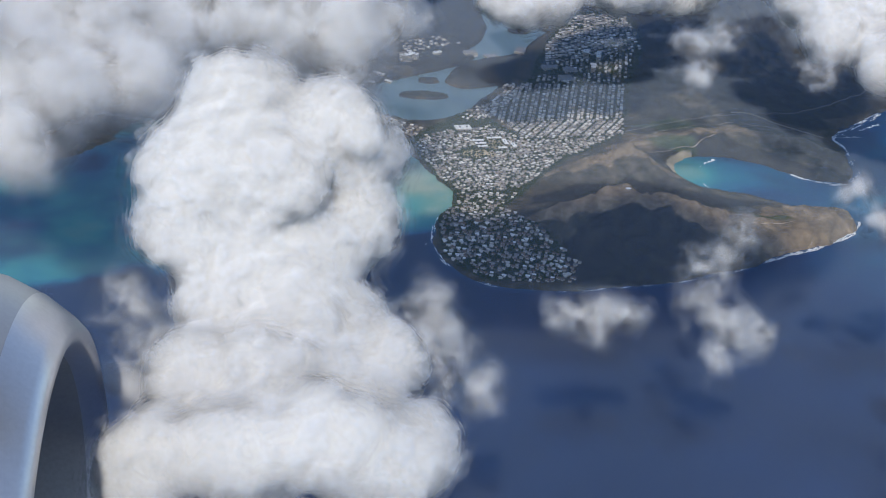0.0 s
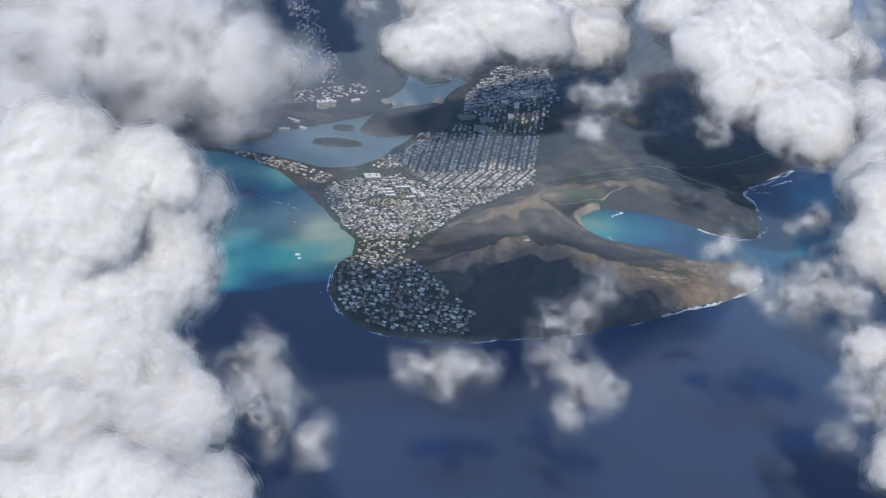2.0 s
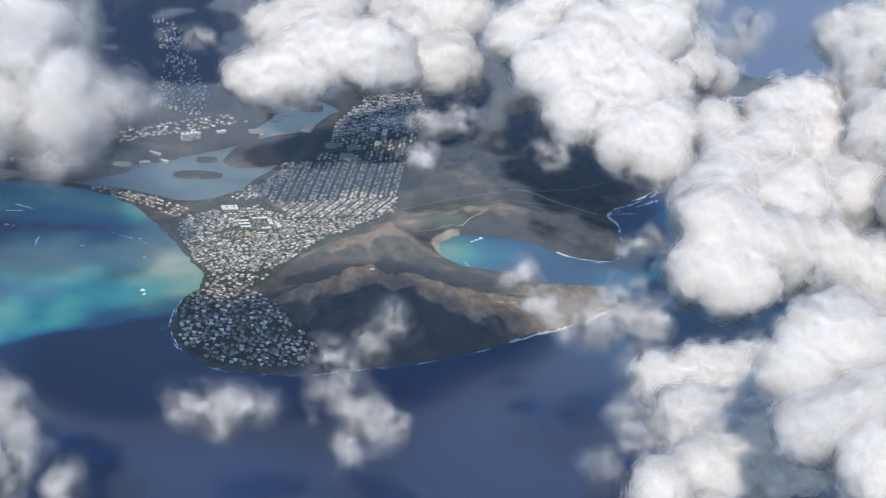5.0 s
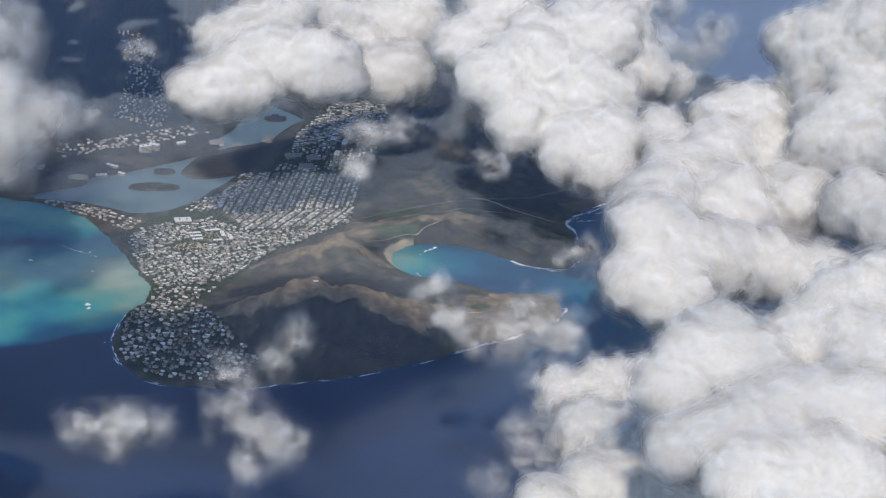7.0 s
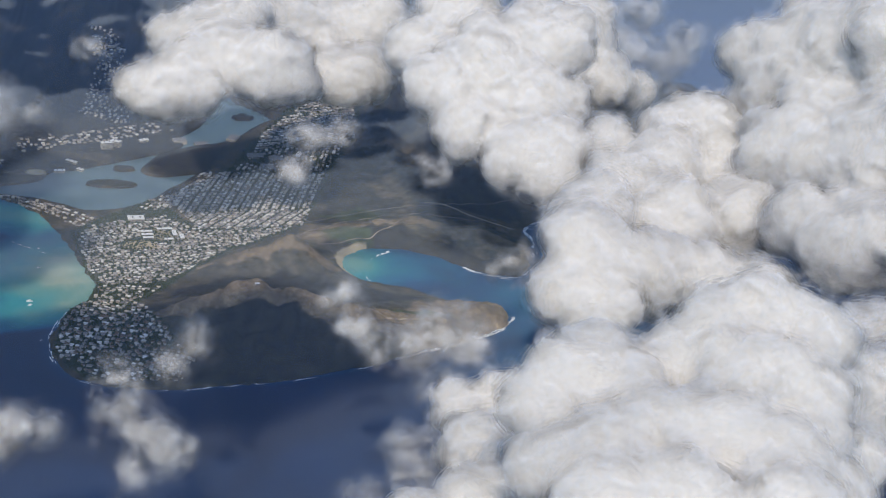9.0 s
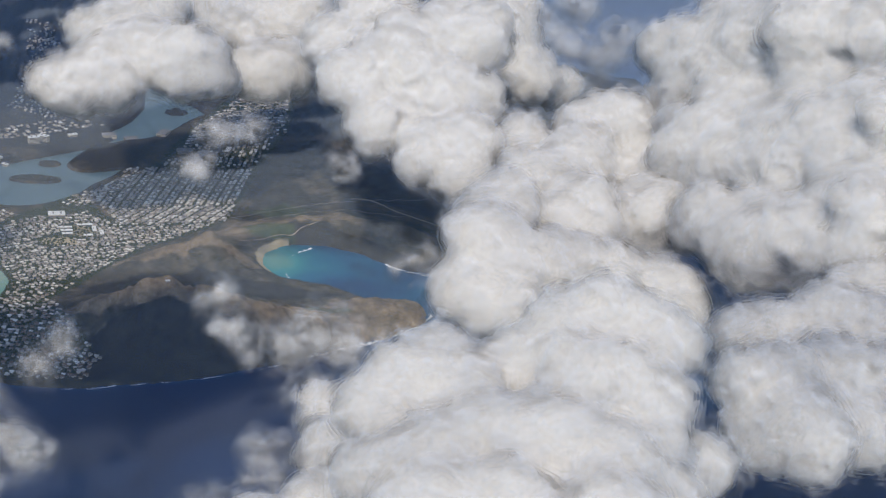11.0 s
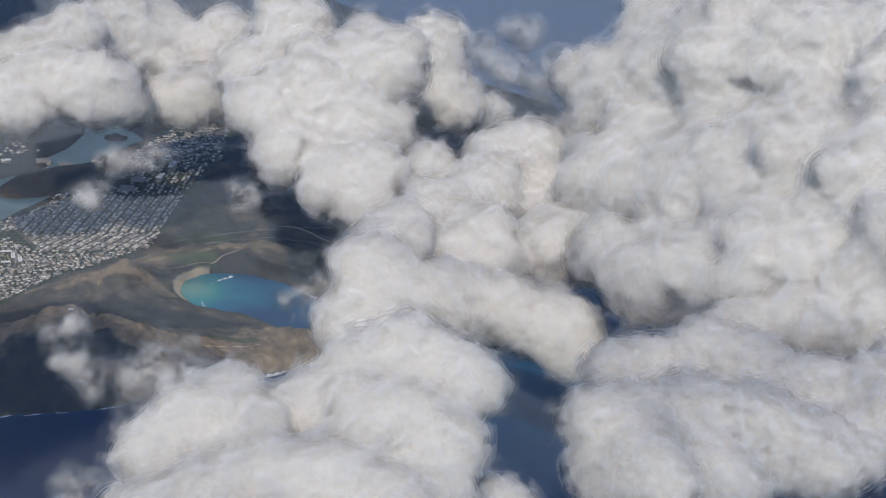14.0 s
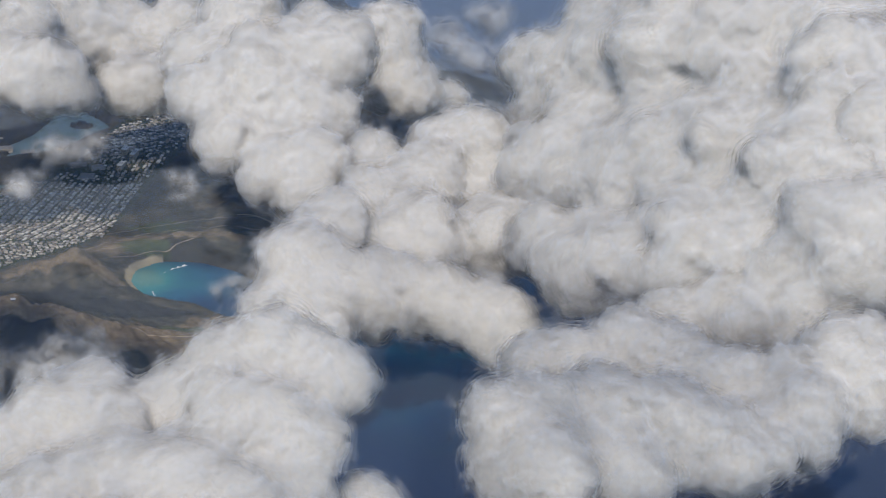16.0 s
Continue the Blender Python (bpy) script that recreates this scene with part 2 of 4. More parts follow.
def surface(field, level, origin, step):
    """The surface of a sampled field at a level: one vertex in each cell that it crosses."""
    s = field < level
    nx, ny, nz = s.shape
    corners = sum(s[a:nx - 1 + a, b:ny - 1 + b, c:nz - 1 + c].astype(np.int8) for a in (0, 1) for b in (0, 1) for c in (0, 1))
    cells = np.argwhere((corners > 0) & (corners < 8))
    number = np.full((nx - 1, ny - 1, nz - 1), -1, np.int32)
    number[tuple(cells.T)] = np.arange(len(cells))
    total = np.zeros((len(cells), 3), np.float32)
    count = np.zeros(len(cells), np.float32)
    for axis in range(3):
        for u in (0, 1):
            for v in (0, 1):
                start = np.zeros(3, int)
                o1, o2 = [k for k in range(3) if k != axis]
                start[o1], start[o2] = u, v
                end = start.copy()
                end[axis] = 1
                ia, ib = cells + start, cells + end
                va, vb = field[tuple(ia.T)], field[tuple(ib.T)]
                cross = (va < level) != (vb < level)
                r = np.where(cross, (level - va) / np.where(np.abs(vb - va) < 1e-6, 1e-6, vb - va), 0)
                p = ia.astype(np.float32)
                p[:, axis] += r
                total += p * cross[:, None]
                count += cross
    verts = total / np.maximum(count, 1)[:, None] * step + origin
    quads = []
    for axis in range(3):
        o1, o2 = [(1, 2), (2, 0), (0, 1)][axis]
        sl_a = [slice(1, n - 1) for n in s.shape]
        sl_b = [slice(1, n - 1) for n in s.shape]
        sl_a[axis], sl_b[axis] = slice(0, s.shape[axis] - 1), slice(1, s.shape[axis])
        a, b_ = s[tuple(sl_a)], s[tuple(sl_b)]
        for flip in (0, 1):
            e = np.argwhere(a & ~b_ if not flip else ~a & b_)
            off = np.ones(3, int)
            off[axis] = 0
            e = e + off
            d1, d2 = np.zeros(3, int), np.zeros(3, int)
            d1[o1], d2[o2] = 1, 1
            ring = [e - d1 - d2, e - d2, e, e - d1]
            q = np.stack([number[tuple(r.T)] for r in ring], 1)
            quads.append(q if not flip else q[:, ::-1])
    return verts, np.concatenate(quads)


def sampled(grids, p, lo, step):
    """Values of grids at points, from the eight samples round each."""
    q = (p - lo) / step
    i = np.clip(q.astype(np.int32), 0, np.array(grids[0].shape) - 2)
    f = np.clip(q - i, 0, 1)
    out = []
    for g in grids:
        v = 0
        for a in (0, 1):
            for b_ in (0, 1):
                for c_ in (0, 1):
                    w = np.abs(1 - a - f[:, 0]) * np.abs(1 - b_ - f[:, 1]) * np.abs(1 - c_ - f[:, 2])
                    v = v + w * g[i[:, 0] + a, i[:, 1] + b_, i[:, 2] + c_]
        out.append(v)
    return np.stack(out, 1)


def blurred(field, cells):
    """A field averaged over a window along each axis, twice."""
    for _ in range(2):
        for axis in range(3):
            w = np.pad(field, [(cells + 1, cells) if k == axis else (0, 0) for k in range(3)], mode="edge")
            c = np.cumsum(w, axis=axis, dtype=np.float64)
            hi_ = np.take(c, range(2 * cells + 1, c.shape[axis]), axis)
            lo_ = np.take(c, range(0, c.shape[axis] - 2 * cells - 1), axis)
            field = ((hi_ - lo_) / (2 * cells + 1)).astype(np.float32)
    return field


def cloud(name, puffs, step, rough, levels, mats, label, seed, group="clouds", flat=1.1, torn=0, heads=20):
    """A cloud of round heads budding from each other; nested thin veils make its edge."""
    puffs = np.array(puffs, np.float32)
    rng = np.random.RandomState(seed)
    grown = []
    if torn:
        for x, y, z, r in puffs:
            grown.append((x, y, z, r * 0.5))
            for _ in range(torn):
                o = rng.normal(0, 0.6, 3) * r * np.array([1.1, 1.2, 0.6])
                grown.append((x + o[0], y + o[1], z + o[2], r * rng.uniform(0.16, 0.45)))
    else:
        for x, y, z, r in puffs:
            grown.append((x, y, z, r * 0.86))
            for _ in range(heads):
                o = rng.normal(0, 1, 3)
                o[2] = o[2] * 0.8 + 0.25
                o *= r * rng.uniform(0.62, 0.86) / np.linalg.norm(o)
                q = r * rng.uniform(0.16, 0.4)
                cx, cy, cz = x + o[0], y + o[1], z + o[2] / flat
                grown.append((cx, cy, cz, q))
                for _ in range(5):
                    e = rng.normal(0, 1, 3) + o / np.linalg.norm(o)
                    e *= q * 0.85 / np.linalg.norm(e)
                    grown.append((cx + e[0], cy + e[1], cz + e[2], q * rng.uniform(0.25, 0.5)))
    puffs = np.array(grown, np.float32)
    pad = max(levels) + rough * 0.6 + 3
    lo = (puffs[:, :3] - puffs[:, 3:]).min(0) - pad
    hi = (puffs[:, :3] + puffs[:, 3:]).max(0) + pad
    axes = [np.arange(lo[k], hi[k] + step, step, dtype=np.float32) for k in range(3)]
    shape = tuple(len(a) for a in axes)
    acc = np.zeros(shape, np.float32)
    k = (0.5 if torn else 0.22) * rough + 0.2 * step
    for x, y, z, r in puffs:
        reach = r + max(9 * k, max(levels) + 2)
        box_ = [slice(*np.searchsorted(axes[n], (c - reach, c + reach))) for n, c in enumerate((x, y, z))]
        ax, ay, az = [axes[n][box_[n]] for n in range(3)]
        d = np.sqrt((ax[:, None, None] - x) ** 2 + (ay[None, :, None] - y) ** 2 + ((az[None, None, :] - z) * flat) ** 2) - r
        acc[tuple(box_)] += np.exp(np.clip(-d / k, -60, 60))
    field = (-k * np.log(np.maximum(acc, 1e-26))).astype(np.float32)
    field += np.float32(1.1 * k)
    near = np.abs(field) < pad + 4
    p = np.argwhere(near) * np.float32(step) + lo
    n = lattice_noise(p, rough * 1.9, seed) * 0.5 + lattice_noise(p, rough * 0.8, seed + 1) * 0.25 + lattice_noise(p, rough * 0.36, seed + 2) * 0.09
    field[near] += n * rough * (1.3 if torn else 0.42)
    # every veil strays a little from the next, so that no two edges run alongside
    stray = np.zeros(shape, np.float32)
    stray[near] = lattice_noise(p, rough * 0.42, seed + 9)
    broad = np.gradient(blurred(field, max(2, int(rough * 0.9 / step))), step)
    soft = np.gradient(blurred(field, 1), step)
    top = tagged(new(name), label, "cloud", group)
    for i, (level, mat) in enumerate(zip(levels, mats)):
        gap = level - levels[i - 1] if i else 0.0
        v, q = surface(field + np.roll(stray, (7 * i, 11 * i, 5 * i), (0, 1, 2)) * np.float32(0.95 * gap), level, lo, step)
        if len(q):
            me = mesh_of(name, v, q)
            nn = np.array([-0.08, -0.5, 0.86]) * 0.05
            for g, w in ((broad, 0.72), (soft, 0.06)):
                g = sampled(g, v, lo, step)
                nn = nn + g / np.maximum(np.linalg.norm(g, axis=1), 1e-6)[:, None] * w
            nn /= np.maximum(np.linalg.norm(nn, axis=1), 1e-6)[:, None]
            me.attributes.new("billow", "FLOAT_VECTOR", "POINT").data.foreach_set("vector", nn.astype(np.float32).ravel())
            thing("body" if mat is CLOUD_BODY else "veil", me, mat, top)
    return top


def chain(points, closed=False, rounds=2):
    """Corners cut twice: a soft line through a rough plan."""
    p = np.array(points, float)
    for _ in range(rounds):
        q = np.roll(p, -1, 0) if closed else p[1:]
        a = p if closed else p[:-1]
        r = np.empty((2 * len(a), 2))
        r[0::2], r[1::2] = a * 0.75 + q * 0.25, a * 0.25 + q * 0.75
        p = r if closed else np.vstack([p[:1], r, p[-1:]])
    return p


def inside_distance(x, y, poly):
    """Distance to a closed line, positive inside."""
    best = np.full(x.shape, 1e18)
    odd = np.zeros(x.shape, bool)
    for (x0, y0), (x1, y1) in zip(poly, np.roll(poly, -1, 0)):
        dx, dy = x1 - x0, y1 - y0
        u = np.clip(((x - x0) * dx + (y - y0) * dy) / (dx * dx + dy * dy + 1e-12), 0, 1)
        best = np.minimum(best, (x - x0 - u * dx) ** 2 + (y - y0 - u * dy) ** 2)
        if y0 != y1:
            odd ^= ((y0 > y) != (y1 > y)) & (x < dx * (y - y0) / dy + x0)
    return np.sqrt(best) * np.where(odd, 1, -1)


def step01(v, lo, hi):
    u = np.clip((v - lo) / (hi - lo), 0, 1)
    return u * u * (3 - 2 * u)


def fbm(x, y, scale, seed, octaves=4):
    p = np.stack([x.ravel(), y.ravel(), np.zeros(x.size)], 1)
    return sum(lattice_noise(p, scale / 2 ** k, seed + k) * 0.5 ** k for k in range(octaves)).reshape(x.shape)


# ---- plan of the coast ----
WEST_SHORE = [(-2600, -200), (-1500, -60), (-800, 60), (-520, 82), (-438, 93), (-379, 128), (-350, 200), (-330, 255), (-302, 250), (-270, 247), (-240, 243), (-212, 236), (-191, 226), (-156, 185), (-135, 134), (-127, 97), (-113, 72), (-116, 52), (-130, 28), (-136, 1), (-139, -21), (-135, -46), (-119, -72)]
SOUTH_SHORE = [(-98, -81), (-68, -85), (-46, -85), (-22, -78), (14, -72), (48, -61), (79, -49), (105, -30), (133, -20), (171, 4), (186, 18), (192, 34)]
BAY_SHORE = [(184, 44), (165, 48), (142, 52), (124, 75), (107, 80), (89, 84), (76, 95), (72, 112), (74, 128), (81, 140), (92, 147), (112, 152), (132, 147), (153, 136), (168, 119), (179, 108), (210, 101)]
EAST_SHORE = [(222, 115), (228, 143), (235, 179), (230, 198), (246, 215), (275, 239), (320, 278), (358, 320), (440, 385), (560, 490), (600, 560), (520, 640), (400, 700), (320, 900), (200, 1150), (0, 1450), (-600, 1900), (-1500, 2500), (-2600, 2600)]
COAST = chain(WEST_SHORE + SOUTH_SHORE + BAY_SHORE + EAST_SHORE, True)
MARINA = chain([(-219, 246), (-191, 262), (-170, 272), (-166, 293), (-142, 298), (-122, 313), (-90, 334), (-63, 353), (-50, 372), (-58, 390), (-42, 412), (-26, 455), (-28, 490), (-25, 531), (-10, 533), (-4, 497), (16, 481), (36, 449), (22, 435), (-2, 392), (-12, 376), (-41, 366), (-69, 348), (-84, 318), (-89, 300), (-79, 288), (-56, 292), (-37, 302), (-50, 278), (-67, 257), (-76, 237), (-99, 215), (-127, 206), (-145, 218), (-168, 231), (-191, 236), (-208, 240)], True)
ISLES = [(-103, 304, 9, 5), (-112, 268, 21, 8), (4, 452, 10, 7)]
HEAD_RIDGE = [(-95, -12, 4), (-75, -4, 10), (-40, 2, 23), (-10, 1, 36), (4, 0, 39), (40, -8, 33), (75, -14, 22), (105, -4, 15), (150, 20, 13), (180, 32, 9)]
NORTH_RIDGE = [(-60, 70, 3), (-26, 90, 7), (8, 106, 15), (31, 112, 22), (48, 88, 16), (60, 76, 12)]
RIM_RIDGE = [(60, 160, 7), (92, 168, 10), (140, 178, 12), (185, 160, 12), (218, 125, 8)]
CRATER_RIDGE = [(150, 330, 22), (200, 380, 50), (270, 430, 72), (340, 430, 60), (380, 380, 30)]
VALLEY_RIDGES = [[(-190, 400, 12), (-160, 520, 35), (-110, 700, 70), (-60, 900, 120), (0, 1150, 160)], [(-330, 420, 15), (-330, 600, 50), (-300, 900, 110), (-250, 1300, 170)], [(180, 560, 30), (170, 700, 60), (140, 900, 110), (60, 1150, 150)], [(-600, 300, 20), (-600, 600, 70), (-560, 1000, 140)], [(-900, 300, 40), (-900, 900, 150)]]


def ridge(x, y, line, width):
    best = np.zeros(x.shape)
    for (x0, y0, h0), (x1, y1, h1) in zip(line, line[1:]):
        dx, dy = x1 - x0, y1 - y0
        u = np.clip(((x - x0) * dx + (y - y0) * dy) / (dx * dx + dy * dy), 0, 1)
        d = np.hypot(x - x0 - u * dx, y - y0 - u * dy)
        best = np.maximum(best, (h0 + u * (h1 - h0)) * np.exp(-(d / width) ** 1.5))
    return best


def land_height(x, y, full=False):
    wob = fbm(x, y, 14, 40, 3) * 2.2
    shore = inside_distance(x, y, COAST) + wob
    lake = inside_distance(x, y, MARINA) + wob * 0.4
    for ix, iy, rx, ry in ISLES:
        lake = np.minimum(lake, (np.hypot((x - ix) / rx, (y - iy) / ry) - 1) * ry)
    r1 = ridge(x, y, HEAD_RIDGE, 36)
    r2 = ridge(x, y, NORTH_RIDGE, 24)
    r3 = ridge(x, y, RIM_RIDGE, 22)
    hills = r1 + r2 * 0.9 + r3
    hills = hills + ridge(x, y, CRATER_RIDGE, 85)
    back = np.zeros(x.shape)
    for line in VALLEY_RIDGES:
        back = np.maximum(back, ridge(x, y, line, 75))
    hills = hills + back
    gullies = fbm(x, y, 30, 60, 4)
    hills = hills * (1 + 0.16 * gullies) + gullies * np.clip(hills * 0.06, 0, 3)
    ribs = 1 - np.abs(fbm(x + gullies * 6, y, 11, 70, 3))
    hills = hills + (ribs - 0.7) * np.clip(hills * 0.2, 0, 3.6)
    h = np.minimum(0.5 + shore * 0.03, 1.2) + hills * step01(shore, -4, 9)
    h = np.where(shore > 0, h, np.maximum(shore * 0.6, -6))
    h = np.where(lake > 0, np.minimum(h, np.maximum(-lake * 0.5, -3)), h)
    return (h, shore, lake, hills) if full else h


def grid_mesh(name, xs, ys, z):
    nx, ny = len(xs), len(ys)
    v = np.stack([np.repeat(xs, ny), np.tile(ys, nx), z.ravel()], 1)
    i = np.arange(nx * ny).reshape(nx, ny)
    q = np.stack([i[:-1, :-1], i[1:, :-1], i[1:, 1:], i[:-1, 1:]], -1).reshape(-1, 4)
    return mesh_of(name, v, q)


def paint(me, name, values):
    me.attributes.new(name, "FLOAT", "POINT").data.foreach_set("value", np.asarray(values, np.float32).ravel())


def spread(near_lo, near_hi, step, far_lo, far_hi, growth=1.12):
    mid = list(np.arange(near_lo, near_hi + step, step))
    s, out = step, []
    while mid[-1] < far_hi:
        s *= growth
        mid.append(mid[-1] + s)
    s = step
    while mid[0] > far_lo:
        s *= growth
        mid.insert(0, mid[0] - s)
    return np.array(mid)


GRID_TOWN = [(-40, 172), (46, 184), (78, 296), (108, 366), (120, 490), (60, 500), (18, 400), (-14, 304), (-60, 250)]
SHORE_TOWN = [(-140, 165), (-116, 70), (-132, 20), (-136, -40), (-112, -74), (-60, -74), (-48, -40), (-72, 6), (-84, 30), (-60, 62), (-16, 128), (46, 184), (-40, 176), (-76, 238), (-100, 212)]
town_polys = [chain(GRID_TOWN, True, 1), chain(SHORE_TOWN, True, 1)]

gx, gy = spread(-340, 300, 1.6, -2500, 2500), spread(-110, 420, 1.6, -900, 2500)
X, Y = np.meshgrid(gx, gy, indexing="ij")
H, SHORE, LAKE, HILLS = land_height(X, Y, True)
land = grid_mesh("ground", gx, gy, H)
urban = np.zeros(X.shape)
for poly in town_polys:
    urban = np.maximum(urban, step01(inside_distance(X, Y, poly), -3, 3))


def near_line(x, y, line, width):
    best = np.full(x.shape, 1e9)
    for (x0, y0, w0), (x1, y1, w1) in zip(line, line[1:]):
        dx, dy = x1 - x0, y1 - y0
        u = np.clip(((x - x0) * dx + (y - y0) * dy) / (dx * dx + dy * dy), 0, 1)
        best = np.minimum(best, np.hypot(x - x0 - u * dx, y - y0 - u * dy) / (w0 + u * (w1 - w0)))
    return step01(best * (1 + 0.3 * width), 1.12, 0.86)


edge = fbm(X, Y, 12, 90, 3)
dry = near_line(X, Y, [(-84, 2, 6), (-50, 0, 9), (-10, -2, 11), (30, -8, 13), (70, -18, 16), (105, -8, 22), (150, 20, 30), (185, 30, 16)], edge)
dry = np.maximum(dry, 0.8 * near_line(X, Y, [(-40, 92, 6), (0, 110, 11), (31, 116, 13), (60, 92, 8)], edge))
dry = np.maximum(dry, 0.75 * near_line(X, Y, [(30, 150, 8), (75, 170, 8), (140, 178, 7), (190, 155, 14), (222, 128, 18)], edge))
dry = np.maximum(dry, 0.5 * near_line(X, Y, [(140, 226, 8), (185, 215, 8), (225, 185, 12)], edge))
dry = np.maximum(dry, 0.4 * (fbm(X, Y, 25, 95, 3) > 0.35) * (Y < 330) * (urban < 0.5) * (Y > 120))
sand = step01(SHORE, 6.0, 4.0) * (X < 94) * (X > 60) * step01(Y, 90, 96) * step01(Y, 153, 148)
sand = np.maximum(sand, step01(np.hypot((X + 300) / 45, (Y - 258) / 14), 1.1, 0.8))
sand = np.maximum(sand, step01(np.hypot((X + 176) / 9, (Y - 284) / 7), 1.1, 0.7))
sand = np.maximum(sand, 0.8 * step01(np.hypot((X + 83) / 15, (Y - 141) / 9), 1.1, 0.8))
sand = np.maximum(sand, 0.5 * step01(np.hypot((X + 68) / 18, (Y - 162) / 12), 1.1, 0.8))
lawn = np.maximum(step01(np.hypot((X - 78) / 20, (Y - 156) / 13) + 0.3 * edge, 1.1, 0.7), step01(np.hypot((X - 116) / 22, (Y - 13) / 7) + 0.3 * edge, 1.1, 0.7))
lawn = np.maximum(lawn, 0.8 * step01(np.hypot((X - 92) / 24, (Y - 204) / 16) + 0.4 * edge, 1.1, 0.7))
# real woods and scrub, plus shade painted into south slope, valley and northern land
forest_and_shade = step01(Y + 40 * edge, 300, 420) * step01(HILLS, 2, 8)
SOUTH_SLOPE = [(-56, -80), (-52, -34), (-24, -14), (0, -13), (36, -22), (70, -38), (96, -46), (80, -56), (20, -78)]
VALLEY_DARK = [(-58, 54), (-20, 72), (20, 82), (50, 64), (100, 64), (130, 48), (60, 30), (20, 30), (-20, 24), (-62, 34)]
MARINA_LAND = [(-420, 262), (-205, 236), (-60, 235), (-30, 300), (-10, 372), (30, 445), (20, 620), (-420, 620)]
for poly, share in ((SOUTH_SLOPE, 0.9), (VALLEY_DARK, 1.0), (MARINA_LAND, 0.9)):
    forest_and_shade = np.maximum(forest_and_shade, share * step01(inside_distance(X, Y, np.array(poly, float)) + 3 * edge, -1.5, 2))
forest_and_shade = np.maximum(forest_and_shade, 0.7 * step01(Y + 25 * edge, 168, 200) * step01(X + 20 * edge, 40, 70))
# shaded side of the bay's north cliff, darkened in the ground colour
cliff_shade = near_line(X, Y, [(80, 150, 8), (98, 156, 10), (118, 157, 11), (142, 148, 11), (162, 132, 11), (180, 116, 9)], edge)
dry = dry * (1 - cliff_shade)
forest_and_shade = np.maximum(forest_and_shade * (1 - 0.8 * dry), 0.95 * cliff_shade)
for key, val in (("forest_and_shade", forest_and_shade), ("urban", urban), ("dry", dry), ("sand", sand), ("lawn", lawn)):
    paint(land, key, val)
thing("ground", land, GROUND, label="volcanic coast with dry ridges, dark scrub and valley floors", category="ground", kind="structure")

# ---- the sea ----
sx, sy = spread(-420, 300, 5.0, -4500, 4500), spread(-700, 420, 5.0, -4000, 4500)
SX, SY = np.meshgrid(sx, sy, indexing="ij")
sea = grid_mesh("sea", sx, sy, np.zeros(SX.shape))
off = inside_distance(SX, SY, COAST)


def spot(x, y, rx, ry):
    return np.exp(-(((SX - x) / rx) ** 2 + ((SY - y) / ry) ** 2))


lip = SY - 0.33 * (SX + 138) + 3 + fbm(SX, SY, 40, 80) * 9
reef = (0.36 + 0.2 * step01(SX, -330, -200)) * step01(lip, -6, 12) * step01(SX, -90, -120)
# the dark middle patch is a cloud's shade, painted in as deeper water
reef += (0.34 * spot(-138, 95, 26, 60) + 0.12 * spot(-150, 25, 30, 22) + 0.1 * spot(-240, 20, 50, 26) - 0.3 * spot(-225, 165, 60, 38) + 0.14 * spot(-280, 205, 50, 18)) * step01(lip, -6, 12)
reef += 0.24 * fbm(SX, SY, 38, 84) * step01(lip, 0, 12) * (SX < -110)
bay = 0.72 * spot(80, 120, 24, 34) + 0.24 * spot(128, 112, 56, 36)
coastal = 0.08 * step01(off, -9, 0)
# sunlit water east of the head, painted in as a lighter blue
lit_sea = 0.24 * spot(270, 70, 130, 150) + 0.05 * fbm(SX, SY, 60, 88) * spot(260, 70, 120, 140)
paint(sea, "murky", step01(inside_distance(SX, SY, MARINA), -6, 0))
paint(sea, "shallow", np.clip(np.maximum.reduce([reef, bay, coastal, lit_sea]), 0, 1))
thing("sea", sea, SEA, label="deep blue ocean turning turquoise over shallow reef", category="sea", kind="structure")

# ---- clouds ----
CLOUD_COLUMN = [(-284, -470, 282, 11.4), (-290, -480, 272, 12.0), (-304, -495, 264, 11.0), (-302, -500, 246, 11.1), (-276, -490, 258, 16.4), (-253, -475, 273, 11.4), (-242, -470, 257, 11.7), (-244, -480, 239, 11.6), (-258, -490, 235, 13.7), (-285, -500, 231, 13.5), (-289, -515, 220, 11.8), (-267, -520, 223, 14.6), (-247, -510, 215, 10.5), (-298, -540, 213, 10.0), (-277, -550, 215, 15.4), (-251, -545, 212, 12.8), (-236, -535, 215, 7.2), (-306, -572, 205, 12.9), (-284, -578, 207, 16.1), (-259, -580, 212, 16.0), (-239, -576, 205, 11.6), (-231, -572, 207, 5.8), (-314, -576, 197, 6.6)]
CLOUD_WEST = [(-387, -59, 158, 53), (-331, -37, 160, 54), (-268, -13, 158, 48), (-214, -31, 155, 31), (-187, -11, 155, 17), (-385, -150, 150, 31), (-344, -111, 150, 37), (-404, -196, 145, 18), (-436, -129, 150, 53), (-475, 45, 165, 79), (-362, 79, 168, 72), (-266, 109, 168, 66)]
CLOUD_NORTH = [(125, 60, 164, 20.4), (148, 30, 147, 20.1), (173, 0, 138, 16.4), (191, -20, 131, 11.3), (161, 80, 181, 31.2), (197, 50, 159, 27.3), (208, 100, 190, 31.8), (277, 200, 135, 23.5), (311, 220, 120, 14.0), (263, 220, 171, 27.5), (154, 150, 198, 29.2), (200, 0, 144, 14.8), (120, 120, 174, 17.9)]
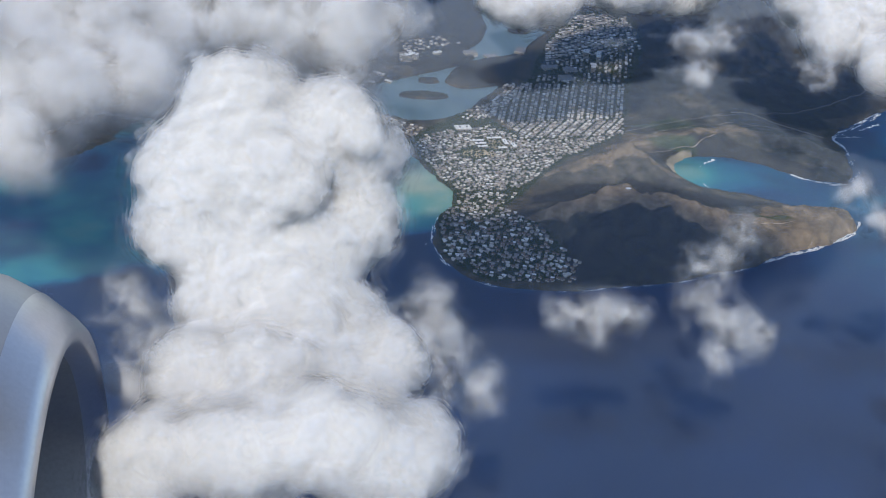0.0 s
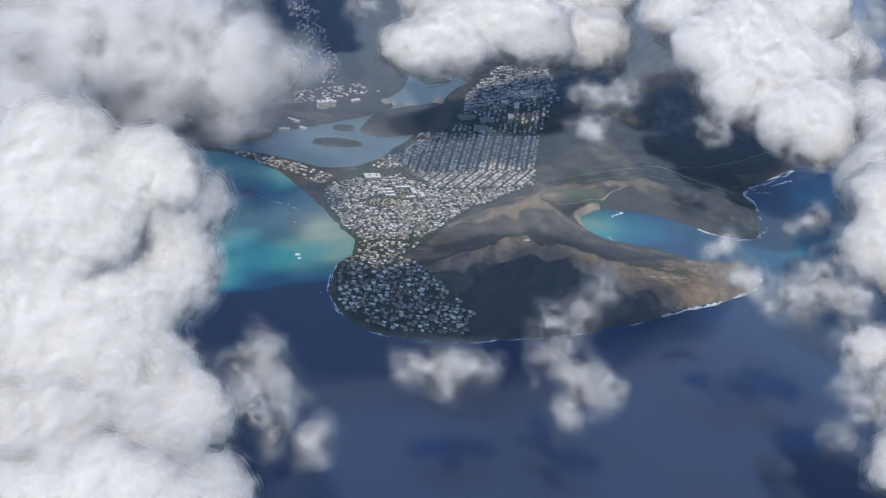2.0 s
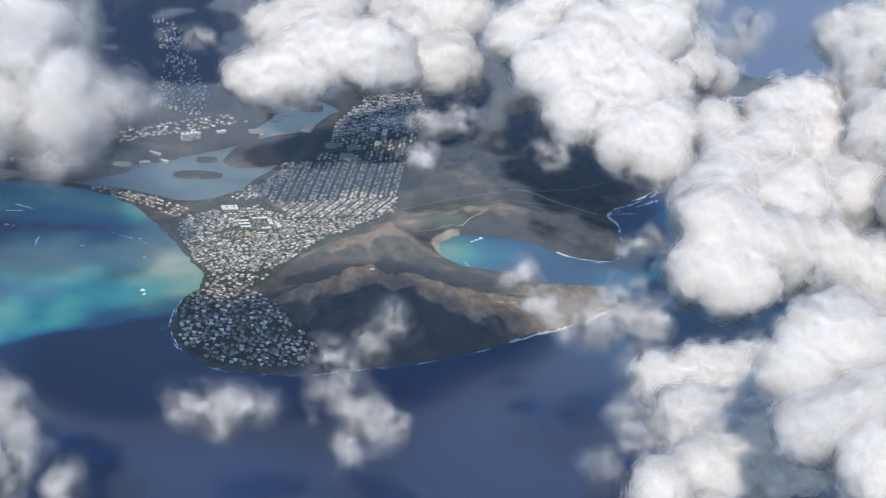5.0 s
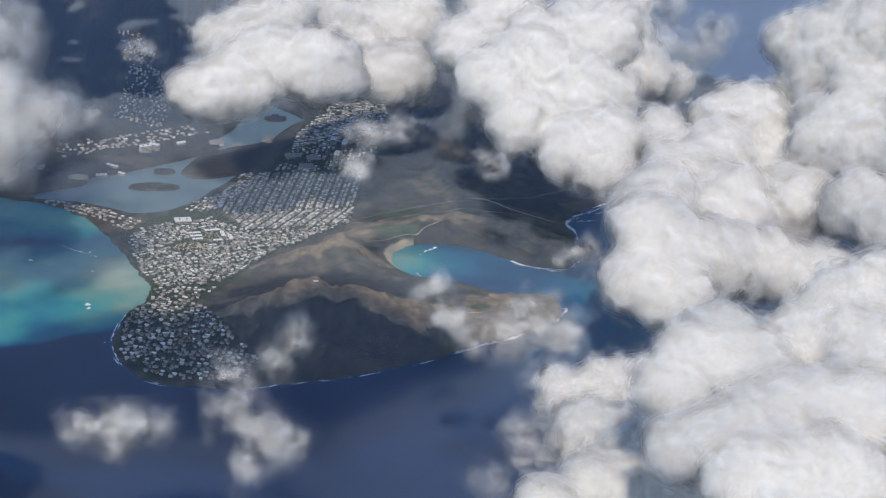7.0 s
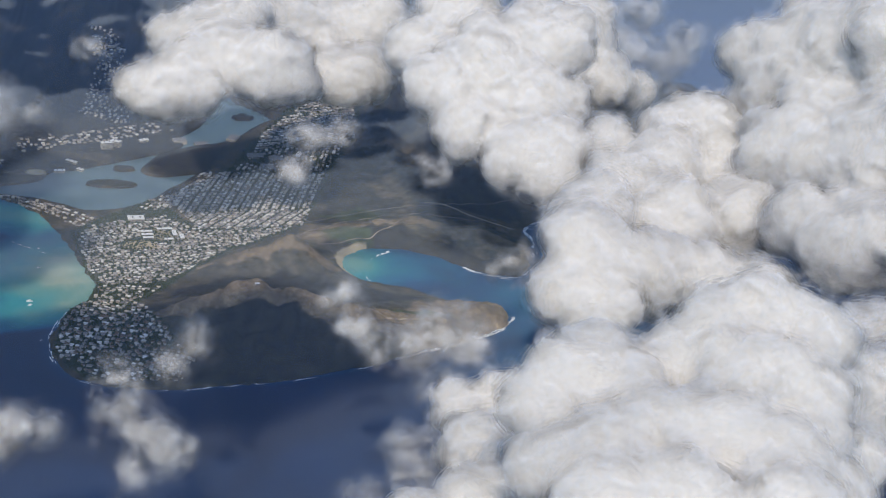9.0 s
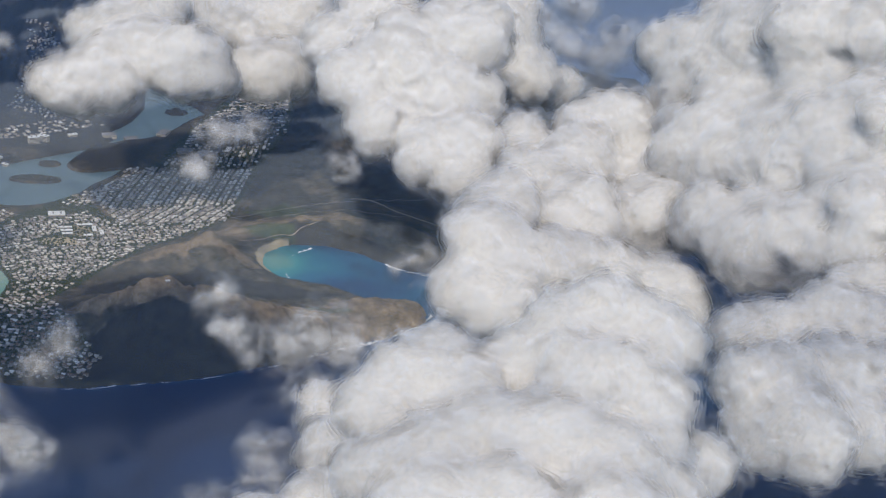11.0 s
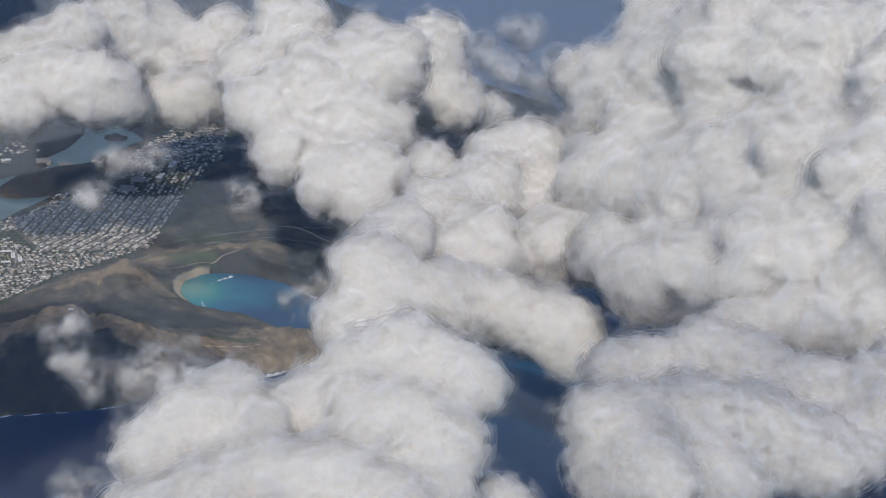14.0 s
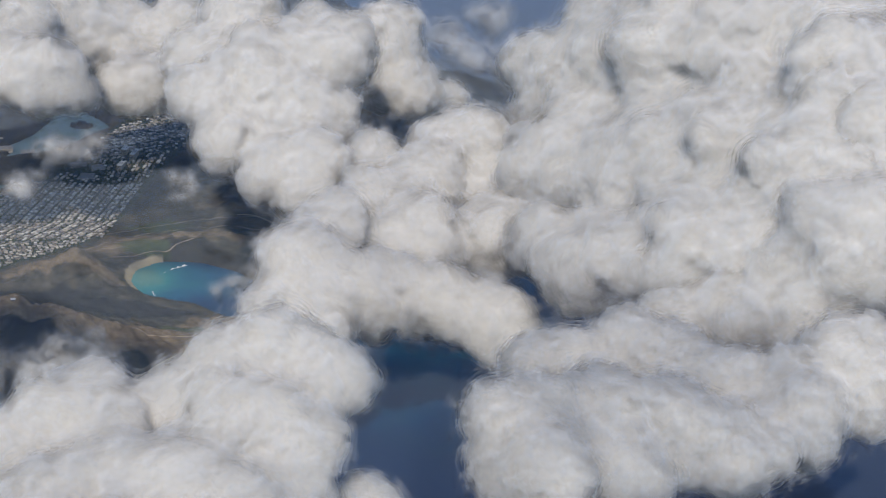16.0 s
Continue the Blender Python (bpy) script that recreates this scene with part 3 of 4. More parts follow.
CLOUD_VALLEY = [(-73, 110, 136, 16.4), (-47, 120, 143, 22.6), (-7, 130, 155, 31.0), (18, 130, 148, 20.7), (-23, 190, 162, 30.3), (-56, 180, 154, 21.5), (64, 190, 131, 21.8), (87, 200, 129, 17.6), (46, 250, 149, 31.8), (96, 260, 153, 27.5), (19, 240, 164, 27.0)]
CLOUD_MIDDLE = [(180, -150, 143, 14.9), (173, -175, 122, 13.3), (201, -160, 126, 20.3), (205, -100, 137, 20.0), (239, 10, 144, 10.1), (237, -40, 137, 18.2), (271, -20, 143, 21.8), (309, 20, 159, 19.4), (284, 15, 155, 11.2), (321, 0, 133, 25.7), (262, -80, 123, 29.6), (313, -60, 116, 27.6), (231, -150, 123, 22.1), (269, -140, 112, 19.8), (300, -150, 106, 15.6), (311, -155, 97, 11.3), (347, -30, 121, 25.3), (192, -185, 113, 15.9)]
CLOUD_WALL = [(362, 60, 203, 24.1), (363, 30, 175, 25.8), (385, 20, 200, 38.4), (414, 0, 229, 50.4), (444, -40, 247, 53.1), (467, -80, 264, 47.6), (362, -40, 159, 36.7), (394, -80, 176, 47.4), (424, -120, 201, 46.0), (448, -150, 221, 44.9), (343, -120, 140, 26.6), (362, -150, 147, 29.7), (385, -180, 157, 32.7), (415, -200, 179, 39.4), (438, -220, 192, 35.3), (349, -150, 138, 18.5), (419, 60, 240, 44.1), (454, 0, 271, 46.4), (471, -120, 240, 46.3), (467, -200, 227, 46.9), (509, -100, 273, 55.5), (421, -60, 209, 36.2), (385, -30, 181, 32.9)]
CLOUD_EAST = [(492, -180, 262, 45.1), (475, -260, 211, 42.3), (441, -260, 176, 32.4), (419, -250, 163, 26.0), (389, -240, 150, 19.5), (513, -220, 237, 47.8)]
CLOUD_FAR = [(359, 380, 110, 20.7), (398, 400, 95, 21.2), (344, 420, 117, 17.0), (412, 380, 116, 18.8), (387, 460, 125, 17.5)]
CLOUD_SOUTHEAST = [(299, -285, 150, 7.0), (320, -290, 154, 12.9), (344, -285, 165, 13.0), (365, -300, 157, 16.5), (262, -390, 181, 9.1), (275, -390, 177, 16.2), (310, -370, 172, 19.1), (346, -370, 164, 21.7), (264, -410, 165, 8.9), (278, -420, 169, 15.8), (318, -400, 160, 14.5), (387, -330, 158, 20.9), (378, -380, 155, 19.8), (413, -350, 163, 25.3), (450, -330, 172, 26.2)]
CLOUD_LOW = [(70, -394, 163, 11), (89, -392, 166, 14), (111, -391, 167, 15), (118, -412, 170, 16), (68, -433, 168, 14), (86, -445, 172, 18), (58, -482, 174, 13), (89, -472, 175, 21), (34, -499, 176, 9), (113, -457, 176, 20)]
CLOUD_FRONT = [(94, -490, 245, 7.1), (82, -500, 241, 8.5), (70, -515, 234, 9.1), (101, -510, 238, 13.8), (126, -495, 244, 11.0), (141, -485, 255, 11.2), (159, -485, 260, 12.8), (170, -490, 258, 8.6), (179, -495, 254, 4.8), (147, -515, 247, 18.4), (121, -540, 239, 17.6), (163, -520, 241, 13.9), (163, -540, 235, 9.0), (190, -520, 220, 5.6), (91, -545, 233, 16.0), (69, -545, 231, 10.2), (141, -555, 236, 16.0), (106, -575, 232, 16.0), (137, -580, 234, 14.6), (78, -575, 232, 11.8), (162, -560, 228, 8.8)]
WISP_SOUTH = [(-142, -390, 155, 5.0), (-130, -392, 149, 5.7), (-118, -392, 149, 5.7), (-109, -389, 153, 4.5)]
WISP_HEAD = [(-49, -340, 171, 5.9), (-56, -350, 164, 4.6), (-79, -382, 173, 6.0), (-78, -385, 160, 7.6), (-68, -390, 152, 8.4), (-58, -395, 146, 9.0), (-69, -400, 137, 5.6)]
WISP_BAY = [(25, -300, 176, 8.4), (30, -325, 170, 11.7), (50, -330, 163, 9.4), (70, -330, 166, 10.7), (82, -330, 161, 8.4), (69, -320, 174, 7.2), (151, -120, 114, 10.8)]
WISP_COLUMN = [(-211, -457, 193, 9.1), (-204, -457, 183, 7.4), (-217, -470, 183, 8.1), (-204, -480, 172, 7.2), (-315, -510, 204, 8.3), (-320, -530, 201, 6.4), (-322, -490, 210, 5.9), (-189, -470, 163, 5.6)]
WISP_LOW = [(45, -440, 173, 7.0), (37, -470, 173, 8.4), (17, -480, 177, 6.6), (59, -390, 171, 5.6), (83, -330, 163, 8.2), (61, -330, 157, 8.2)]
WISP_NORTH = [(15, -55, 144, 11.0), (57, 2, 150, 10.4), (31, 0, 148, 11.0), (111, -20, 135, 9.2), (-120, 95, 171, 10.5), (-155, 20, 148, 9.3), (-181, 30, 138, 12.6)]

NEAR, FAR = [CLOUD_BODY] + NEAR_VEILS, [CLOUD_BODY] + FAR_VEILS
CLOSE = [0, 0.5, 1.0, 1.6, 2.3, 3.1, 4.1, 5.3, 6.7, 8.4]
WIDE = [0, 0.8, 1.7, 2.7, 3.8, 5.1, 6.6, 8.4, 10.5, 13.0]
MISTY = [-6 + 2 * k for k in range(13)]
THIN = [-2.5, -1.3, 0.0, 1.3, 2.7, 4.2, 6.0]
cloud("cloud", CLOUD_COLUMN, 1.5, 9, CLOSE, NEAR, "tall towering white cumulus cloud with soft ragged edges", 101)
cloud("cloud", CLOUD_FRONT, 1.5, 9, CLOSE, NEAR, "broad bright white cumulus cloud close below the aircraft", 111)
cloud("cloud", CLOUD_LOW, 1.6, 7, CLOSE, NEAR, "lower grey-white cumulus bank over open sea", 181)
cloud("cloud", CLOUD_WEST, 3.4, 18, MISTY, MIST_VEILS, "pale grey cumulus bank over the western shore", 121)
cloud("cloud", CLOUD_NORTH, 2.2, 14, WIDE, FAR, "bright billowing cumulus cloud over the crater", 131)
cloud("cloud", CLOUD_VALLEY, 2.4, 14, WIDE, FAR, "puffy white cumulus cloud with flat grey base", 135)
cloud("cloud", CLOUD_MIDDLE, 2.2, 14, WIDE, FAR, "white cumulus heads heaped over the bay mouth", 141)
cloud("cloud", CLOUD_EAST, 2.6, 13, WIDE, FAR, "bright white cumulus bank far out over the sea", 151)
cloud("cloud", CLOUD_WALL, 2.6, 13, WIDE, FAR, "huge dense wall of bright white cumulus", 161)
cloud("cloud", CLOUD_FAR, 3.0, 14, [-4, -1, 2, 5, 9], MIST_VEILS[4::2], "thin blue-grey cloud veil far beyond the coast", 176)
cloud("cloud", CLOUD_SOUTHEAST, 2.0, 10, WIDE, NEAR, "lumpy grey-white cumulus cloud low over the sea", 171)
for wisp, seed, rough, torn in ((WISP_SOUTH, 201, 6, 16), (WISP_HEAD, 211, 6, 14), (WISP_BAY, 221, 6, 12), (WISP_COLUMN, 231, 6, 14), (WISP_NORTH, 241, 7, 14), (WISP_LOW, 251, 6, 14)):
    cloud("cloud_wisp", wisp, 1.4, rough, THIN, WISP_VEILS, "thin torn wisp of translucent grey cloud", seed, "cloud wisps", torn=torn)

# unseen cloud sheet at flight level, added to shade the head and nearby sea
SHADE = np.array([(-142, 16), (-92, -4), (-62, 10), (-6, 20), (32, -2), (82, -28), (113, -36), (100, -75), (60, -112), (20, -145), (-60, -165), (-150, -170), (-230, -120), (-220, -60)], float)
drift = np.array([SUN_FROM.x, SUN_FROM.y]) / SUN_FROM.z
shade_sheet = []
for x in range(-276, 176, 17):
    for y in range(-256, 24, 17):
        px, py = x + random.uniform(-5, 5), y + random.uniform(-5, 5)
        if inside_distance(np.array([px]), np.array([py]), SHADE)[0] > 2:
            shade_sheet.append((px + drift[0] * 480, py + drift[1] * 480, 484 + random.uniform(-2, 2), random.uniform(11, 15)))
cloud("cloud", shade_sheet, 4.0, 9, [-1, 2, 5, 8, 11], [CLOUD_BODY] + MIST_VEILS[:4], "unseen flat cloud sheet added to shade the headland", 191, flat=1.5)

# another thin sheet, unseen, added to dim the cumulus low in the south-east
dimming_sheet = [(x + drift[0] * 320 + random.uniform(-6, 6), y + drift[1] * 320 + random.uniform(-6, 6), 486 + random.uniform(-2, 2), random.uniform(12, 16)) for x in range(235, 430, 22) for y in range(-430, -262, 22)]
cloud("cloud", dimming_sheet, 4.5, 9, [0], MIST_VEILS[6:7], "unseen thin sheet added to dim the south-east clouds", 193, flat=1.5)

# broken deck above the view, put there only to darken the valleys
deck = [(x + random.uniform(-12, 12), y + random.uniform(-12, 12), 352 + random.uniform(-4, 4), random.uniform(24, 32)) for x in range(-310, -40, 54) for y in range(440, 814, 54)]
deck = [(x + drift[0] * 350, y + drift[1] * 350, z, r) for x, y, z, r in deck]
cloud("cloud", deck, 5.0, 14, [0.0], [CLOUD_BODY], "unseen broken cloud deck added to shade the valleys", 195, flat=1.5)

# ---- haze: an added thin sheet over sea and land, imitating hazy air ----
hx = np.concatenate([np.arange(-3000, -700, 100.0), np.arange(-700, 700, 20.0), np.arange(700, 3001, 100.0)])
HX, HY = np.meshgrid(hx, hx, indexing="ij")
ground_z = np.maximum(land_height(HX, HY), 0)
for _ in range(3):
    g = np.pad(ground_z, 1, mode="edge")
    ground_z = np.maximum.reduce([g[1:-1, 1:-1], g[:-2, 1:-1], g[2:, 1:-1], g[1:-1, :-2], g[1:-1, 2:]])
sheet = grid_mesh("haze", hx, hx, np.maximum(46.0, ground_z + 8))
thing("haze", sheet, HAZE, label="thin pale sheet added to imitate air haze", category="haze", kind="structure")


# ---- surf, roads ----
def ground_at(pts):
    pts = np.asarray(pts, float)
    return land_height(pts[:, 0], pts[:, 1])


def resample(line, gap):
    line = np.asarray(line, float)
    d = np.r_[0, np.cumsum(np.hypot(*np.diff(line, axis=0).T))]
    s = np.arange(0, d[-1], gap)
    return np.stack([np.interp(s, d, line[:, 0]), np.interp(s, d, line[:, 1])], 1)


def ribbon(name, line, width, z, mat, label, category, kind="stuff", gap=0.7, torn=0.0, seed=7):
    """A strip along a line; torn: the share of it that noise leaves out."""
    p = resample(line, gap)
    tang = np.gradient(p, axis=0)
    side = np.stack([-tang[:, 1], tang[:, 0]], 1) / np.maximum(np.hypot(*tang.T), 1e-6)[:, None]
    q = np.stack([p[:, 0], p[:, 1], np.zeros(len(p))], 1)
    n1, n2 = lattice_noise(q, 9, seed), lattice_noise(q, 4, seed + 1)
    n3 = lattice_noise(q, 1.7, seed + 2)
    half = width * 0.5 * np.ones(len(p))
    if torn > 0:
        # foam swells and dies away along the line
        half = width * np.clip(n1 + 0.4 * n2 - torn * 2 + 1, 0, 0.9) * (0.8 + 0.6 * n3)
    p = p + side * ((n2 * 0.5 + n3 * 0.5) * width * (torn > 0))[:, None]
    a, c = p + side * half[:, None], p - side * half[:, None]
    za, zc = (z, z) if torn > 0 else (ground_at(a) + z, ground_at(c) + z)
    v = np.concatenate([np.c_[a, np.ones(len(a)) * za], np.c_[c, np.ones(len(c)) * zc]])
    k = len(p)
    i = np.arange(k - 1)
    keep = n1[:-1] + 0.4 * n2[:-1] > (-1 if torn <= 0 else torn * 2 - 1)
    i = i[keep]
    if len(i):
        thing(name, mesh_of(name, v, np.stack([i, i + k, i + k + 1, i + 1], 1)), mat, None, label, category, kind=kind)


ASPHALT = plain("road_surface", (0.2, 0.18, 0.15), 0.9)
TRACK = plain("dirt_track", (0.42, 0.34, 0.25), 0.95)
d_start = np.hypot(COAST[:, 0] + 130, COAST[:, 1] - 28).argmin()
d_head = np.hypot(COAST[:, 0] - 192, COAST[:, 1] - 34).argmin()
d_mid = np.hypot(COAST[:, 0] - 90, COAST[:, 1] + 60).argmin()
d_east = np.hypot(COAST[:, 0] - 170, COAST[:, 1] - 116).argmin()
d_far = np.hypot(COAST[:, 0] - 400, COAST[:, 1] - 350).argmin()


def outward(line, by):
    tang = np.gradient(line, axis=0)
    side = np.stack([tang[:, 1], -tang[:, 0]], 1) / np.maximum(np.hypot(*tang.T), 1e-6)[:, None]
    return line + side * by


for line, width, torn, seed, by in ((COAST[d_start:d_head], 1.2, 0.42, 11, 0.9), (COAST[d_start:d_head], 0.8, 0.5, 15, 2.2), (COAST[d_mid:d_head], 2.4, 0.42, 17, 1.2), (COAST[d_mid:d_head], 1.4, 0.5, 19, 3.0), (COAST[d_east:d_far], 2.4, 0.4, 21, 1.2), (COAST[d_east:d_far], 1.6, 0.48, 25, 3.4), (COAST[d_east:d_far], 1.2, 0.55, 27, 6.0)):
    ribbon("surf", outward(line, by), width, 0.12, FOAM, "broken white surf along the rocks", "surf", torn=torn, seed=seed)
for line, width, torn in (([(96, 129), (104, 137), (113, 144)], 1.4, 0.2), ([(89, 95), (91, 88)], 1.2, 0.1), ([(-144, -18), (-150, -24), (-158, -30)], 2.2, 0.4), ([(238, 196), (262, 214), (290, 232)], 2.2, 0.4), ([(228, 199), (250, 200), (262, 202)], 1.6, 0.35), ([(-230, 175), (-190, 150), (-150, 120)], 1.0, 0.65)):
    ribbon("surf", chain(line), width, 0.12, FOAM, "white breaking wave over shallow reef", "surf", torn=torn, seed=int(width * 31))
for line in ([(-290, 206), (-281, 212), (-268, 205)], [(-258, 197), (-246, 190)], [(-264, 183), (-251, 184)], [(-238, 119), (-236, 134)]):
    ribbon("boat_wake", chain(line), 1.0, 0.14, FOAM, "curved white wake of a motor boat", "wake", torn=0.08, seed=33)
for line, width, mat, text in (([(55, 140), (63, 141), (74, 146), (87, 154), (97, 154), (106, 161), (118, 166)], 0.5, TRACK, "pale path above the beach"), ([(6, 3), (24, 4), (41, -3), (63, -8), (79, -12), (99, -10), (130, 6)], 0.7, TRACK, "dirt track along the ridge"), ([(30, 150), (50, 164), (72, 183), (99, 193), (150, 205), (200, 200)], 0.7, TRACK, "sandy track across scrub"), ([(-400, 290), (-330, 268), (-250, 250), (-205, 241), (-150, 210), (-128, 190), (-88, 186), (-40, 178), (46, 188), (90, 210), (150, 226), (230, 240), (300, 290), (420, 400)], 1.1, ASPHALT, "coast highway"), ([(152, 231), (172, 230), (192, 207), (222, 189)], 1.6, TRACK, "bare sandy strip")):
    ribbon("road", chain(line), width, 0.35, mat, text, "road", kind="structure", gap=3)


# ---- houses ----
def unit_house(w, d, wall, roof, over):
    """Corners and triangles of a hipped house: the walls, then the roof."""
    x, y = w / 2, d / 2
    v = [(-x, -y, -1.5), (x, -y, -1.5), (x, y, -1.5), (-x, y, -1.5), (-x, -y, wall), (x, -y, wall), (x, y, wall), (-x, y, wall)]
    X2, Y2, r = x + over, y + over, max(x - y, 0.05) * 0.9
    v += [(-X2, -Y2, wall), (X2, -Y2, wall), (X2, Y2, wall), (-X2, Y2, wall), (-r, 0, wall + roof), (r, 0, wall + roof)]
    f = []
    for i in range(4):
        j = (i + 1) % 4
        f += [(i, j, j + 4), (i, j + 4, i + 4)]
    f += [(8, 9, 13), (8, 13, 12), (9, 10, 13), (10, 11, 12), (10, 12, 13), (11, 8, 12)]
    return np.array(v), np.array(f)


def house_field(name, spots, label):
    """Many houses in one mesh: rows of x, y, turn, width, depth."""
    spots = np.array(spots)
    z = ground_at(spots[:, :2])
    keep = z > 0.25
    vs, fs, n = [], [], 0
    for (x, y, a, w, d), zz in zip(spots[keep], z[keep]):
        v, f = unit_house(w, d, random.uniform(0.7, 1.3), random.uniform(0.25, 0.6), 0.2)
        ca, sa = math.cos(a), math.sin(a)
        vs.append(np.c_[v[:, 0] * ca - v[:, 1] * sa + x, v[:, 0] * sa + v[:, 1] * ca + y, v[:, 2] + zz])
        fs.append(f + n)
        n += len(v)
    me = mesh_of(name, np.concatenate(vs), np.concatenate(fs), False)
    me.materials.append(WALLS)
    me.materials.append(ROOFS)
    me.polygons.foreach_set("material_index", np.tile([0] * 8 + [1] * 6, len(vs)).astype(np.int32))
    return thing(name, me, None, None, label, "houses", kind="stuff")


KEEP_CLEAR = [(-70, 160, 15), (-86, 142, 13), (-89, 191, 9), (-120, 348, 9), (-146, 302, 9), (60, 349, 8), (50, 325, 7), (52, 361, 6), (22, 324, 16), (-7, 383, 9), (-46, 373, 16)]


def rows_in(poly, along, across, pitch, gap, back, width, depth, skip, jitter):
    """House places in rows along a direction, two rows to a street, inside a plan."""
    poly = np.array(poly, float)
    u = np.array(along, float) / np.hypot(*along)
    w = np.array(across, float) / np.hypot(*across)
    base = poly.mean(0)
    out = []
    for i in range(-60, 61):
        for b in (0, back):
            for j in range(-80, 81):
                if random.random() < skip:
                    continue
                p = base + w * (i * pitch + b) + u * (j * gap) + np.array([random.uniform(-jitter, jitter), random.uniform(-jitter, jitter)])
                out.append((*p, math.atan2(u[1], u[0]) + random.uniform(-0.06, 0.06) * (1 + jitter), width * random.uniform(0.75, 1.2), depth * random.uniform(0.8, 1.2)))
    out = np.array(out)
    out = out[inside_distance(out[:, 0], out[:, 1], poly) > 0.4]
    for cx, cy, r in KEEP_CLEAR:
        out = out[np.hypot(out[:, 0] - cx, out[:, 1] - cy) > r]
    return out


grid_houses = np.concatenate([
    rows_in([(-40, 174), (46, 184), (54, 220), (-52, 206)], (0.55, 0.83), (0.98, -0.2), 8.2, 2.6, 3.2, 2.2, 1.9, 0.06, 0.2),
    rows_in([(-52, 206), (52, 220), (72, 292), (-16, 300), (-70, 236)], (0.26, 0.966), (0.99, 0.13), 8.8, 2.9, 3.4, 2.4, 2.0, 0.1, 0.3),
    rows_in([(-10, 302), (74, 297), (100, 362), (12, 354)], (0.26, 0.966), (0.97, 0.2), 10.0, 3.6, 4.4, 2.7, 2.1, 0.4, 0.7),
    rows_in([(10, 356), (104, 366), (116, 484), (66, 490), (20, 398)], (0.97, 0.25), (0.2, 0.98), 11.0, 3.4, 4.2, 2.6, 2.1, 0.15, 0.4)])
house_field("houses", grid_houses, "dense suburban rows of pale-roofed houses")
shore_houses = np.concatenate([
    rows_in([(-132, 150), (-122, 95), (-108, 68), (-84, 66), (-60, 70), (-20, 128), (40, 182), (-40, 172), (-66, 200), (-100, 190), (-128, 172)], (0.9, 0.43), (-0.43, 0.9), 7.0, 3.2, 3.4, 2.2, 1.6, 0.15, 0.9),
    rows_in([(-205, 236), (-150, 188), (-132, 170), (-120, 190), (-150, 215), (-190, 234)], (0.8, -0.6), (0.6, 0.8), 8.6, 4.0, 3.8, 2.6, 1.9, 0.25, 0.8),
    rows_in([(-78, 236), (-56, 252), (-36, 296), (-14, 300), (-60, 215), (-90, 205)], (0.5, 0.87), (0.87, -0.5), 7.6, 3.8, 3.5, 2.5, 1.9, 0.2, 0.8)])
house_field("houses", shore_houses, "scattered houses among trees near the beach")
hill_houses = np.concatenate([
    rows_in([(-150, 600), (-120, 600), (-95, 450), (-105, 405), (-150, 410), (-140, 500)], (0.4, 0.9), (0.9, -0.4), 9.0, 3.8, 4.4, 2.1, 1.7, 0.3, 1.4),
    rows_in([(-300, 330), (-240, 335), (-200, 300), (-270, 285), (-330, 290)], (0.9, -0.2), (0.2, 0.9), 10.0, 4.4, 4.6, 2.7, 2.1, 0.35, 1.5),
    rows_in([(-190, 320), (-140, 350), (-60, 400), (-80, 420), (-150, 370), (-200, 345)], (0.85, 0.5), (-0.5, 0.85), 10.0, 4.6, 4.6, 2.7, 2.1, 0.4, 1.5),
    rows_in([(400, 470), (440, 510), (520, 530), (540, 500), (450, 460)], (0.95, 0.2), (-0.2, 0.95), 13.0, 5.0, 6.0, 4.0, 3.2, 0.12, 0.6)])
house_field("houses", hill_houses, "hillside houses along valley streets")


def box(bm, x0, y0, z0, x1, y1, z1):
    vs = [bm.verts.new(p) for p in ((x0, y0, z0), (x1, y0, z0), (x1, y1, z0), (x0, y1, z0), (x0, y0, z1), (x1, y0, z1), (x1, y1, z1), (x0, y1, z1))]
    for q in ((3, 2, 1, 0), (4, 5, 6, 7), (0, 1, 5, 4), (1, 2, 6, 5), (2, 3, 7, 6), (3, 0, 4, 7)):
        bm.faces.new([vs[k] for k in q])


def villa_model(roof_mat, w, d, wing):
    """A villa with a hipped main roof and a lower wing."""
    top = new("house")
    bm = bmesh.new()
    box(bm, -w / 2, -d / 2, -2, w / 2, d / 2, 1.1)
    part("wall", bm, WALLS, top)
    v, f = unit_house(w, d, 1.1, 0.6, 0.3)
    bm = bmesh.new()
    vs = [bm.verts.new(p) for p in v[8:]]
    for tri in f[8:]:
        bm.faces.new([vs[k - 8] for k in tri])
    bm.faces.new([vs[k] for k in (3, 2, 1, 0)])
    part("roof", bm, roof_mat, top)
    if wing:
        bm = bmesh.new()
        box(bm, -w * 0.1, -d / 2 - 1.3, -2, w * 0.4, -d / 2 - 0.05, 0.8)
        part("wing", bm, WALLS, top)
        bm = bmesh.new()
        box(bm, -w * 0.1 - 0.2, -d / 2 - 1.5, 0.8, w * 0.4 + 0.2, -d / 2 - 0.32, 0.95)
        part("wing_roof", bm, roof_mat, top)
    for k in (-0.3, 0.05, 0.35):
        bm = bmesh.new()
        box(bm, w * k, d / 2, 0.3, w * k + 0.5, d / 2 + 0.04, 0.8)
        part("window", bm, GLASS_DARK, top)
    return top


GLASS_DARK = plain("dark_glazing", (0.04, 0.05, 0.06), 0.15)
ROOF_TONES = [plain("pale_roof", (0.5, 0.48, 0.44), 0.6), plain("grey_roof", (0.24, 0.23, 0.22), 0.7), plain("brown_roof", (0.17, 0.125, 0.095), 0.8), plain("white_roof", (0.7, 0.7, 0.68), 0.6)]
NAMES = ["pale", "grey", "brown", "white"]
